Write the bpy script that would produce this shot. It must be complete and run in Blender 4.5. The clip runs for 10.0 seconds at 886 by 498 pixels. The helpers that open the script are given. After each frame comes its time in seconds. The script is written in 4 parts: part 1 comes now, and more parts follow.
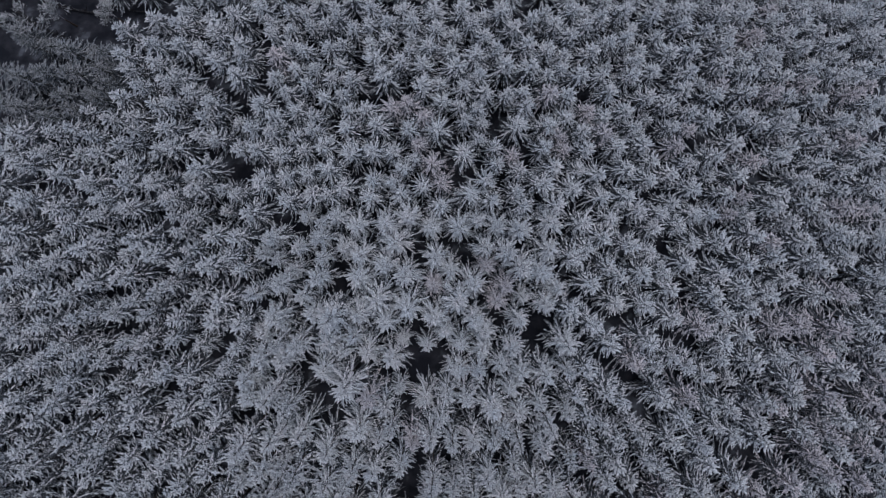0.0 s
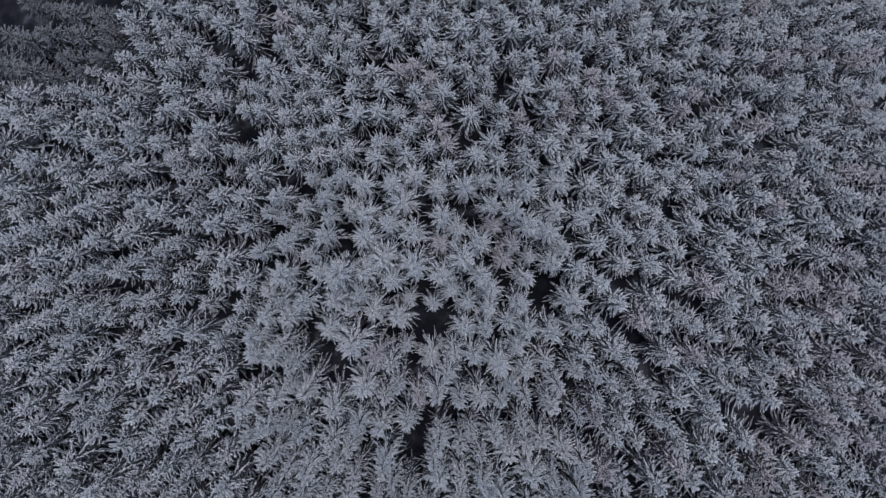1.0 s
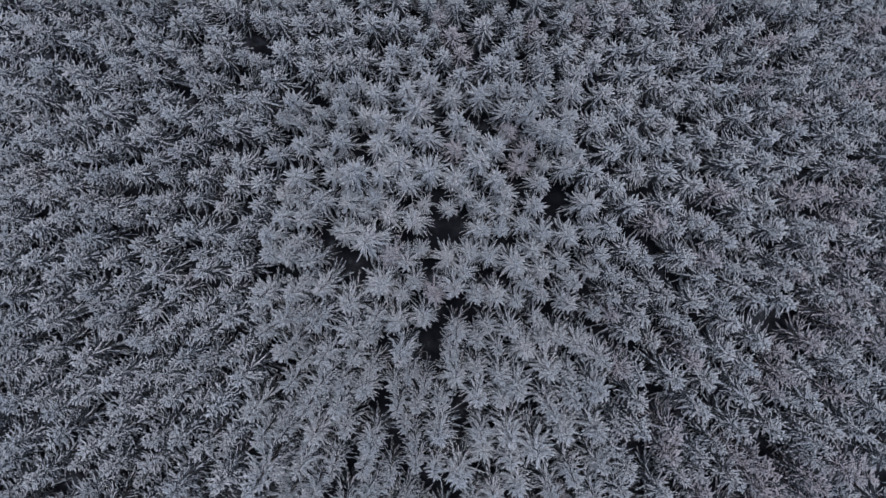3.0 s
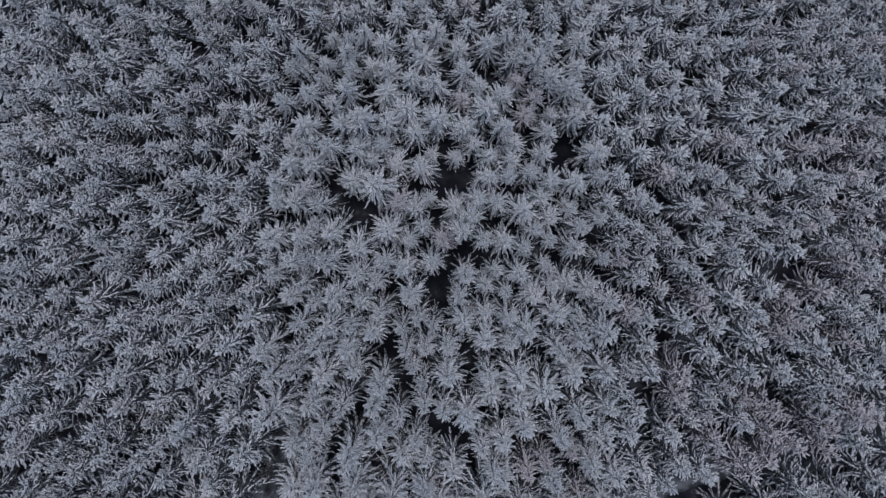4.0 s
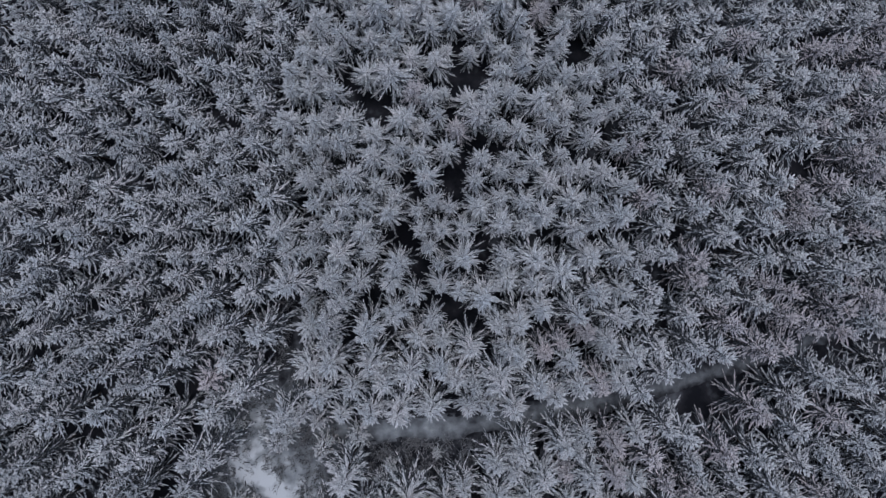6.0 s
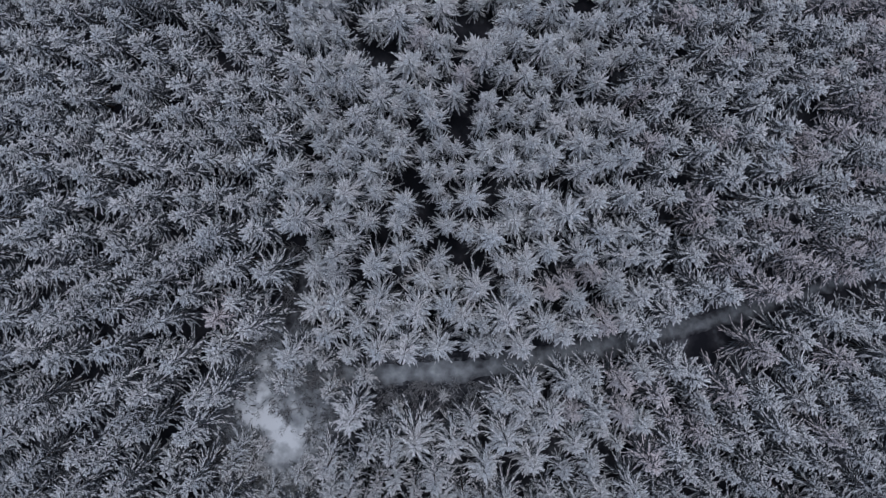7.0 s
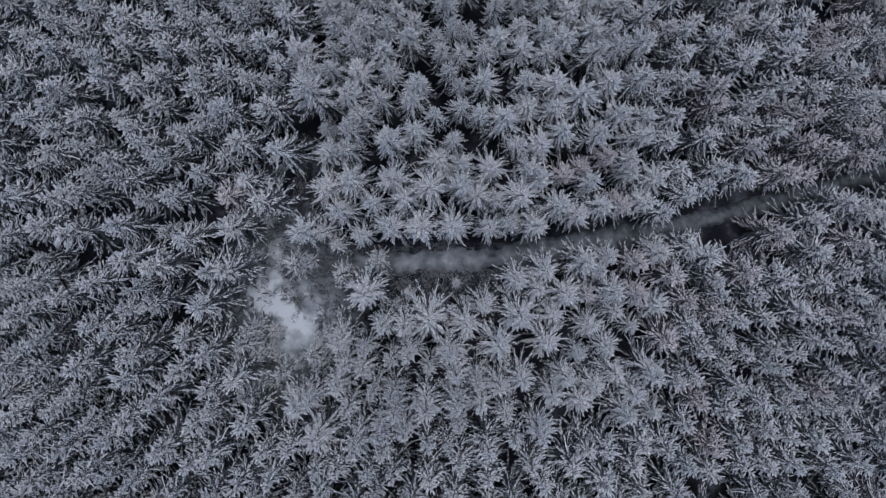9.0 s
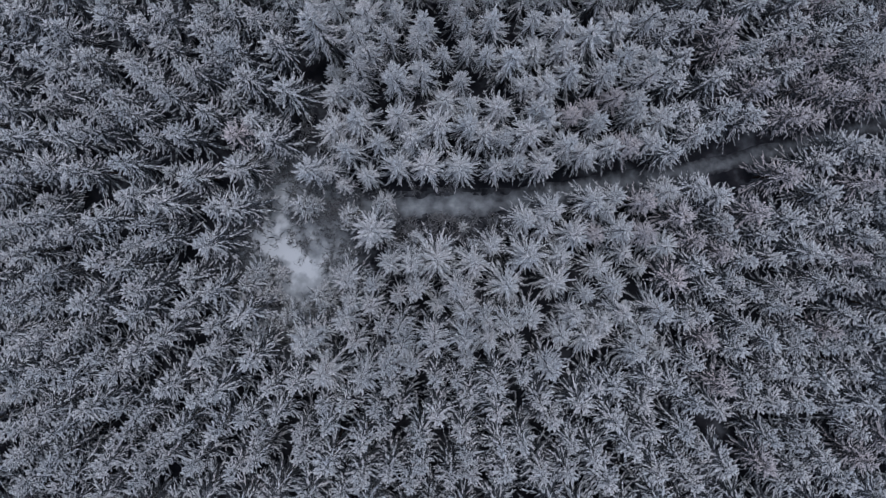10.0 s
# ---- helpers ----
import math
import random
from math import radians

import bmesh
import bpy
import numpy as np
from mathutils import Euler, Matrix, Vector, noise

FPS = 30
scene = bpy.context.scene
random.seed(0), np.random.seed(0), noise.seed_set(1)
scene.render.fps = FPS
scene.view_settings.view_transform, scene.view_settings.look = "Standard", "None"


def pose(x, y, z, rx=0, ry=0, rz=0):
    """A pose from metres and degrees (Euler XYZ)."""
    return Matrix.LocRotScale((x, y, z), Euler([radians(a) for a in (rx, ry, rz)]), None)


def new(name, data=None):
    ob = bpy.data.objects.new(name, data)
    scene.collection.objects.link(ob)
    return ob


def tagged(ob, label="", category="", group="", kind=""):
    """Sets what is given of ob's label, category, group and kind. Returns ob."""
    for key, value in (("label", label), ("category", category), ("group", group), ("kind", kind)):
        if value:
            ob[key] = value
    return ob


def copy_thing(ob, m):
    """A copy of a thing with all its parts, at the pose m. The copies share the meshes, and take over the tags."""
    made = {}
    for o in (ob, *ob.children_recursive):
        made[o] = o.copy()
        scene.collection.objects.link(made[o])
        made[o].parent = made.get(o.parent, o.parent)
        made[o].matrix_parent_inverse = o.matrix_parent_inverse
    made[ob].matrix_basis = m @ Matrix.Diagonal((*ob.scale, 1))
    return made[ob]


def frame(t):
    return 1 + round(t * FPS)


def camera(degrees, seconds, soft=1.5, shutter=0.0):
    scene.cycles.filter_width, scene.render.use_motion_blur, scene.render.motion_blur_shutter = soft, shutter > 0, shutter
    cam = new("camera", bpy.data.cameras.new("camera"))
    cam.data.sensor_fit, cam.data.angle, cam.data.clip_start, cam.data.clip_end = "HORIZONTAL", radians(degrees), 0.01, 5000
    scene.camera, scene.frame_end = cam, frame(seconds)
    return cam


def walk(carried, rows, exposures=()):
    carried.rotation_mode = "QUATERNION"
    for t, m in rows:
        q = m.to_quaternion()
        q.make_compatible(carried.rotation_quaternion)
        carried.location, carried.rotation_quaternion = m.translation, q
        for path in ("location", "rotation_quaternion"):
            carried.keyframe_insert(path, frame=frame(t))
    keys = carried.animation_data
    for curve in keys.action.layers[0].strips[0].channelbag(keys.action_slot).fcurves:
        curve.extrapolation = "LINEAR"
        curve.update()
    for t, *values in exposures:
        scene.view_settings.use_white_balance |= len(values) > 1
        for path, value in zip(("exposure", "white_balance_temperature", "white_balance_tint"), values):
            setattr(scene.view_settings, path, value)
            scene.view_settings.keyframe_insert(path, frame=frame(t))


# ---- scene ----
cam = camera(73.0, 10.0, soft=1.0, shutter=0.1)
# The flight: level, camera held still, looking almost straight down.
TILT = -1.5
PATH = [
    (0, -0.25, 0.00, 62.00),
    (0.5, -0.62, -2.33, 62.02),
    (1, -1.01, -4.84, 62.05),
    (1.5, -1.41, -7.51, 62.09),
    (2, -1.86, -10.30, 62.13),
    (2.5, -2.33, -13.19, 62.18),
    (3, -2.79, -16.15, 62.23),
    (3.5, -3.24, -19.16, 62.26),
    (4, -3.68, -22.21, 62.30),
    (4.5, -4.12, -25.27, 62.33),
    (5, -4.55, -28.35, 62.36),
    (5.5, -4.97, -31.42, 62.38),
    (6, -5.35, -34.50, 62.40),
    (6.5, -5.71, -37.56, 62.43),
    (7, -6.07, -40.62, 62.45),
    (7.5, -6.43, -43.67, 62.48),
    (8, -6.78, -46.71, 62.50),
    (8.5, -7.10, -49.75, 62.51),
    (9, -7.44, -52.77, 62.51),
    (9.5, -7.81, -55.78, 62.47),
    (10, -8.17, -58.77, 62.39),
]
walk(cam, [(t, pose(x, y, z, TILT, 0, 0)) for t, x, y, z in PATH], exposures=[(0, -0.11, 5760, 12), (10, -0.11, 5760, 12)])

# ---- light: an overcast winter day ----
world = bpy.data.worlds.new("overcast_sky")
scene.world = world
world.use_nodes = True
wn = world.node_tree.nodes
sky = wn.new("ShaderNodeTexSky")
sky.sky_type, sky.sun_disc = "NISHITA", False
sky.sun_elevation, sky.sun_rotation = radians(68), radians(20)
sky.air_density, sky.dust_density, sky.ozone_density = 1.0, 3.0, 1.5
wn["Background"].inputs["Strength"].default_value = 0.06
world.node_tree.links.new(sky.outputs[0], wn["Background"].inputs["Color"])
sun = new("sun", bpy.data.lights.new("sun", "SUN"))
sun.data.energy, sun.data.angle, sun.data.color = 1.2, radians(80), (1.0, 0.98, 0.96)
sun.matrix_world = pose(0, 0, 90, -10, 0, -20)


# ---- materials ----
def material(name, rough=0.9):
    m = bpy.data.materials.new(name)
    m.use_nodes = True
    m.node_tree.nodes["Principled BSDF"].inputs["Roughness"].default_value = rough
    m.node_tree.nodes["Principled BSDF"].inputs["Specular IOR Level"].default_value = 0.2
    return m, m.node_tree.nodes, m.node_tree.links


def ramp(nodes, stops):
    r = nodes.new("ShaderNodeValToRGB")
    while len(r.color_ramp.elements) < len(stops):
        r.color_ramp.elements.new(0.5)
    for e, (at, col) in zip(r.color_ramp.elements, stops):
        e.position, e.color = at, (*col, 1)
    return r


def noise_tex(nodes, links, scale, detail=3.0, coord="Object"):
    c = nodes.new("ShaderNodeTexCoord")
    n = nodes.new("ShaderNodeTexNoise")
    n.inputs["Scale"].default_value, n.inputs["Detail"].default_value = scale, detail
    links.new(c.outputs[coord], n.inputs["Vector"])
    return n.outputs["Fac"]


def frosted(name, frost, needle, least=1.15, full=2.25):
    """Needles under rime: white where the twig faces up, dark green below and in patches."""
    m, nodes, links = material(name)
    geo = nodes.new("ShaderNodeNewGeometry")
    sep = nodes.new("ShaderNodeSeparateXYZ")
    links.new(geo.outputs["Normal"], sep.inputs[0])
    patch = noise_tex(nodes, links, 9.0, 2.0)
    add = nodes.new("ShaderNodeMath")
    add.operation = "MULTIPLY_ADD"
    links.new(sep.outputs["Z"], add.inputs[0])
    add.inputs[1].default_value = 2.0
    links.new(patch, add.inputs[2])
    cover = nodes.new("ShaderNodeMapRange")
    cover.inputs["From Min"].default_value, cover.inputs["From Max"].default_value = least, full
    links.new(add.outputs[0], cover.inputs["Value"])
    tone = ramp(nodes, [(0.2, tuple(v * 0.58 for v in frost)), (0.8, tuple(v * 1.24 for v in frost))])
    grain = noise_tex(nodes, links, 9.0, 4.0)
    both = nodes.new("ShaderNodeMath")
    both.operation = "MULTIPLY_ADD"
    links.new(geo.outputs["Random Per Island"], both.inputs[0])
    both.inputs[1].default_value = 0.55
    half = nodes.new("ShaderNodeMath")
    half.operation = "MULTIPLY"
    half.inputs[1].default_value = 0.45
    links.new(grain, half.inputs[0])
    links.new(half.outputs[0], both.inputs[2])
    links.new(both.outputs[0], tone.inputs["Fac"])
    mix = nodes.new("ShaderNodeMix")
    mix.data_type = "RGBA"
    links.new(cover.outputs[0], mix.inputs["Factor"])
    mix.inputs["A"].default_value = (*needle, 1)
    links.new(tone.outputs["Color"], mix.inputs["B"])
    # from tree to tree the rime is a little thicker or thinner, bluer or warmer
    where = nodes.new("ShaderNodeNewGeometry")
    drift = nodes.new("ShaderNodeTexNoise")
    drift.inputs["Scale"].default_value, drift.inputs["Detail"].default_value = 0.3, 2.0
    links.new(where.outputs["Position"], drift.inputs["Vector"])
    hue = ramp(nodes, [(0.3, (0.84, 0.87, 0.9)), (0.5, (0.96, 0.96, 0.96)), (0.7, (1.04, 1.0, 0.99))])
    links.new(drift.outputs["Fac"], hue.inputs["Fac"])
    coat = nodes.new("ShaderNodeMix")
    coat.data_type, coat.blend_type = "RGBA", "MULTIPLY"
    coat.inputs["Factor"].default_value = 1.0
    links.new(mix.outputs["Result"], coat.inputs["A"])
    links.new(hue.outputs["Color"], coat.inputs["B"])
    links.new(coat.outputs["Result"], nodes["Principled BSDF"].inputs["Base Color"])
    return m


FROST = frosted("frosted_needles", (0.76, 0.772, 0.776), (0.036, 0.043, 0.043))
BROWN = frosted("thinly_frosted_brown_needles", (0.73, 0.685, 0.688), (0.075, 0.056, 0.053), 1.2, 2.35)
SHRUB = frosted("rimed_shrub_twigs", (0.34, 0.348, 0.36), (0.05, 0.048, 0.05), 0.6, 2.2)
# dark twigs: needles with little rime, and crown shade put into the colour
NEEDLES = frosted("bare_shaded_needles", (0.14, 0.15, 0.165), (0.024, 0.028, 0.032))
GREEN = frosted("green_needles_with_little_rime", (0.4, 0.405, 0.405), (0.02, 0.026, 0.021), 1.75, 2.5)
BARK, bn, bl = material("spruce_bark")
br = ramp(bn, [(0.3, (0.05, 0.035, 0.028)), (0.7, (0.13, 0.1, 0.085))])
bl.new(noise_tex(bn, bl, 9.0), br.inputs["Fac"])
bl.new(br.outputs["Color"], bn["Principled BSDF"].inputs["Base Color"])
LOGBARK, kn, kl = material("wet_dead_bark")
kr = ramp(kn, [(0.35, (0.014, 0.013, 0.014)), (0.62, (0.04, 0.038, 0.04)), (0.8, (0.16, 0.165, 0.18))])
kl.new(noise_tex(kn, kl, 4.0, 5.0), kr.inputs["Fac"])
kl.new(kr.outputs["Color"], kn["Principled BSDF"].inputs["Base Color"])
FLOOR, fn, fl = material("forest_litter_with_thin_snow")
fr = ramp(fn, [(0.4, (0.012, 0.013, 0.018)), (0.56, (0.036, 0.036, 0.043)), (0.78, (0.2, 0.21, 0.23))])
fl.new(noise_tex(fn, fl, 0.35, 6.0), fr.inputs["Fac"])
fl.new(fr.outputs["Color"], fn["Principled BSDF"].inputs["Base Color"])


SNOW, sn, sl = material("snow_over_litter", 0.8)
sa = sn.new("ShaderNodeAttribute")
sa.attribute_name = "cover"
sadd = sn.new("ShaderNodeMath")
sadd.operation = "MULTIPLY_ADD"
sl.new(noise_tex(sn, sl, 0.9, 9.0), sadd.inputs[0])
sadd.inputs[1].default_value = 1.5
sl.new(sa.outputs["Fac"], sadd.inputs[2])
sr = ramp(sn, [(0.2, (0.014, 0.015, 0.02)), (0.37, (0.08, 0.083, 0.092)), (0.54, (0.2, 0.213, 0.225)), (0.7, (0.32, 0.341, 0.356)), (0.85, (0.48, 0.505, 0.52)), (1.0, (0.72, 0.745, 0.76))])
smul = sn.new("ShaderNodeMath")
smul.operation = "MULTIPLY_ADD"
smul.inputs[1].default_value, smul.inputs[2].default_value = 0.54, -0.085
sl.new(sadd.outputs[0], smul.inputs[0])
sl.new(smul.outputs[0], sr.inputs["Fac"])
sl.new(sr.outputs["Color"], sn["Principled BSDF"].inputs["Base Color"])


# ---- ground ----
def eased(v, full, soft):
    """v within +-full, levelling out beyond."""
    over = np.maximum(np.abs(v) - full, 0.0)
    return np.where(np.abs(v) > full, np.sign(v) * (full + soft * (1 - np.exp(-over / soft))), v)


def ground_z(x, y):
    """A rounded hillside that rises towards -y and falls a little towards +x, levelling out far away."""
    x, y = eased(x, 72.0, 40.0), eased(y + 28.0, 78.0, 40.0) - 28.0
    return -18.49 - 0.0748 * x - 0.357 * y - 0.001174 * x * x - 0.001374 * y * y - 0.000492 * x * y


def bumpy(x, y):
    return ground_z(x, y) + 0.22 * noise.noise((x * 0.13, y * 0.13, 0)) + 0.06 * noise.noise((x * 0.6, y * 0.6, 3))


def mesh_from(name, verts, faces, mat, smooth=False):
    me = bpy.data.meshes.new(name)
    me.from_pydata([tuple(v) for v in verts], [], [tuple(f) for f in faces])
    me.materials.append(mat)
    if smooth:
        me.shade_smooth()
    return me


def ground_sheet():
    far = 66 * 1.15 ** np.arange(1, 27)
    a = np.concatenate([-far[::-1], np.linspace(-66, 66, 120), far])
    n = len(a)
    v = [(x, y - 28, bumpy(x, y - 28)) for y in a for x in a]
    f = [(j * n + i, j * n + i + 1, (j + 1) * n + i + 1, (j + 1) * n + i) for j in range(n - 1) for i in range(n - 1)]
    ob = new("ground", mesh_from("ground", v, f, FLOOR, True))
    return tagged(ob, "sloping forest floor of brown litter under thin snow", "ground", kind="structure")


ground_sheet()

TRACK = [(-19.5, -56.1), (-14, -56), (-8.9, -55.7), (-3.4, -55.6), (2.2, -55), (8.5, -53.8), (12.4, -53.1), (15.6, -52.5), (21, -51.5), (25.8, -50.3), (33, -48.6), (39, -46.9), (45.2, -45.6), (62, -41.5), (80, -37)]
LANE = [(-23.3, -53.6), (-23.7, -52), (-22.5, -49.6), (-21.3, -46.4), (-21.6, -42.8)]
CLEARING = [(-28.2, -54.4), (-25.2, -51.9), (-21.4, -53.2), (-18.9, -56.2), (-18.7, -61.6), (-19.2, -66.3), (-22.7, -69.8), (-25.7, -68.6), (-28.3, -64), (-29.5, -59.3)]
VERGE = [(-17.1, -57.1), (-12.2, -56.9), (-1.8, -56.4), (-2.2, -59.8), (-7.3, -61), (-13.4, -60.7), (-17, -59.8)]


def to_line(x, y, line):
    best = 1e9
    for (ax, ay), (bx, by) in zip(line, line[1:]):
        u = max(0.0, min(1.0, ((x - ax) * (bx - ax) + (y - ay) * (by - ay)) / ((bx - ax) ** 2 + (by - ay) ** 2)))
        best = min(best, math.hypot(ax + u * (bx - ax) - x, ay + u * (by - ay) - y))
    return best


def inside(x, y, ring):
    c = False
    for (ax, ay), (bx, by) in zip(ring, ring[1:] + ring[:1]):
        if (ay > y) != (by > y) and x < (bx - ax) * (y - ay) / (by - ay) + ax:
            c = not c
    return c


def strip(name, line, half, label, snow=0.6):
    """A snowy track: a strip of five lanes laid over the ground, thinning out to the edges."""
    v, f, cover = [], [], []
    pts = []
    for (ax, ay), (bx, by) in zip(line, line[1:]):
        n = max(2, int(math.hypot(bx - ax, by - ay) / 0.7))
        pts += [(ax + (bx - ax) * k / n, ay + (by - ay) * k / n) for k in range(n)]
    pts.append(line[-1])
    m = 11
    for i, (x, y) in enumerate(pts):
        (px, py), (qx, qy) = pts[max(i - 1, 0)], pts[min(i + 1, len(pts) - 1)]
        d = math.hypot(qx - px, qy - py)
        nx, ny = -(qy - py) / d, (qx - px) / d
        for k in range(m):
            s = (k / (m - 1) - 0.5) * 2
            w = s * half * (1 - 0.35 * max(0.0, min(1.0, (x - 8) / 16))) * (1 + 0.25 * noise.noise((x * 0.3, y * 0.3, 7)))
            rut = -0.05 * math.exp(-((abs(s) - 0.5) / 0.14) ** 2)
            v.append((x + nx * w, y + ny * w, bumpy(x + nx * w, y + ny * w) - 0.02 + 0.12 * (1 - s * s) + rut + 0.03 * noise.noise((x + nx * w, y + ny * w, 0))))
            low = -0.12 + 0.15 * (snow - 0.08) * max(0.0, min(1.0, (4 - x) / 6))
            high = snow - 0.008 * max(0.0, x - 5)
            cover.append(low + (high - low) * max(0.0, 1 - abs(s) ** 1.5) + 0.12 * noise.noise((x * 0.3, y * 0.3, 4)))
            if i and k:
                a = i * m + k
                f.append((a, a - 1, a - 1 - m, a - m))
    me = mesh_from(name, v, f, SNOW, True)
    att = me.attributes.new("cover", "FLOAT", "POINT")
    att.data.foreach_set("value", cover)
    return tagged(new(name, me), label, "track", kind="structure")


SNOW_LIES = [(-27.5, -58.6, 0.9, 1.1), (-26.8, -58.4, 0.8, 1.1), (-25.8, -58.2, 0.7, 0.9), (-27.4, -59.5, 0.8, 1.1), (-27.1, -60.1, 0.7, 1.05), (-26.3, -60.8, 0.7, 1.05), (-25.5, -60.3, 0.7, 0.95), (-24.6, -61.0, 0.7, 0.95), (-24.0, -61.3, 0.8, 0.95), (-23.3, -62.1, 0.9, 0.95), (-22.1, -62.6, 1.0, 0.9), (-20.9, -61.8, 0.9, 0.8), (-19.9, -62.4, 1.0, 0.7), (-26.0, -57.4, 0.8, 0.75), (-25.2, -54.7, 1.3, 0.62), (-25.1, -56.2, 1.0, 0.5), (-23.5, -63.6, 1.5, 0.62), (-21.6, -63.8, 1.4, 0.55), (-22.6, -58.6, 2.0, 0.42), (-24.5, -59.3, 1.6, 0.5), (-23.0, -65.2, 2.4, 0.42), (-25.9, -53.3, 2.0, 0.34), (-26.9, -51.4, 1.7, 0.16), (-22.1, -66.8, 2.3, 0.3), (-25.0, -68.5, 2.3, 0.3), (-28.9, -61.5, 2.6, 0.2), (-20.1, -53.6, 2.6, 0.3), (-26.9, -66.2, 2.6, 0.2), (-21.2, -60.3, 1.5, 0.45)]


def snow_field(name, ring, label, thin=0.36):
    """Snow lying in the clearing, thick in a few places and thin between."""
    xs, ys = [p[0] for p in ring], [p[1] for p in ring]
    step = 0.4
    nx, ny = int((max(xs) - min(xs) + 8) / step), int((max(ys) - min(ys) + 8) / step)
    v, f, cover, at = [], [], [], {}
    edge = ring + ring[:1]
    for j in range(ny):
        for i in range(nx):
            x, y = min(xs) - 4 + i * step, min(ys) - 4 + j * step
            if to_line(x, y, edge) > 3 and not inside(x, y, ring):
                continue
            wx, wy = x + 1.3 * noise.noise((x * 0.35, y * 0.35, 5)), y + 1.3 * noise.noise((x * 0.35, y * 0.35, 9))
            c = thin * (1 if inside(x, y, ring) else max(0.0, 1 - to_line(x, y, edge) / 2.6)) + 1.12 * max(k * math.exp(-(((wx - a) ** 2 + (wy - b) ** 2) / (1.8 * r) ** 2) ** 0.9) for a, b, r, k in SNOW_LIES)
            at[i, j] = len(v)
            v.append((x, y, bumpy(x, y) + 0.03 + 0.1 * c + 0.06 * c * noise.noise((x * 0.8, y * 0.8, 1))))
            cover.append(c)
    for (i, j), a in at.items():
        if (i + 1, j) in at and (i, j + 1) in at and (i + 1, j + 1) in at:
            f.append((a, at[i + 1, j], at[i + 1, j + 1], at[i, j + 1]))
    me = mesh_from(name, v, f, SNOW, True)
    att = me.attributes.new("cover", "FLOAT", "POINT")
    att.data.foreach_set("value", cover)
    return tagged(new(name, me), label, "snow", kind="structure")


strip("track", TRACK, 1.7, "narrow snow-covered forest track between spruces")
strip("side_track", LANE, 1.0, "short overgrown side track with thin snow", 0.12)
snow_field("snow_field", CLEARING, "open snow in a small clearing beside the track")
snow_field("snow_verge", VERGE, "thin snow under low bushes along the track", -0.12)


# ---- spruces ----
def pyramids(a, b, half, up):
    """Three-sided tapering spikes from a to b: four points and three faces each."""
    way = b - a
    side = np.cross(way, up)
    side /= np.linalg.norm(side, axis=1, keepdims=True) + 1e-9
    top = np.cross(side, way)
    top /= np.linalg.norm(top, axis=1, keepdims=True) + 1e-9
    h = half[:, None]
    v = np.stack([a + side * h, a - side * h, a + top * h * 0.9, b], 1).reshape(-1, 3)
    k = np.arange(len(a))[:, None] * 4
    f = np.concatenate([k + (0, 2, 3), k + (2, 1, 3), k + (1, 0, 3)], 1).reshape(-1, 3)
    return v, f


def sprays(a, b, half, up):
    """Folded needle sprays from a to b, widest before their middle: four points and two faces each."""
    way = b - a
    side = np.cross(way, up)
    side /= np.linalg.norm(side, axis=1, keepdims=True) + 1e-9
    top = np.cross(side, way)
    top /= np.linalg.norm(top, axis=1, keepdims=True) + 1e-9
    h = half[:, None]
    roll = np.random.default_rng(5).uniform(-0.45, 0.45, len(a))[:, None]
    side, top = side * np.cos(roll) + top * np.sin(roll), top * np.cos(roll) - side * np.sin(roll)
    mid = a + way * np.random.default_rng(7).uniform(0.15, 0.5, len(a))[:, None] - top * h * 0.75
    v = np.stack([a, mid + side * h, mid - side * h, b], 1).reshape(-1, 3)
    k = np.arange(len(a))[:, None] * 4
    f = np.concatenate([k + (0, 1, 3), k + (0, 3, 2)], 1).reshape(-1, 3)
    return v, f


def slivers(a, b, half, up, seed):
    """Slim twigs from a to b, broad at the foot and pointed: three points and one face each, each turned a little about its length."""
    way = b - a
    side = np.cross(way, up)
    side /= np.linalg.norm(side, axis=1, keepdims=True) + 1e-9
    top = np.cross(side, way)
    top /= np.linalg.norm(top, axis=1, keepdims=True) + 1e-9
    roll = np.random.default_rng(seed).uniform(-0.6, 0.6, len(a))[:, None]
    side = (side * np.cos(roll) + top * np.sin(roll)) * half[:, None]
    foot = a + way * 0.12
    v = np.stack([foot + side, foot - side, b], 1).reshape(-1, 3)
    return v, np.arange(len(v)).reshape(-1, 3)


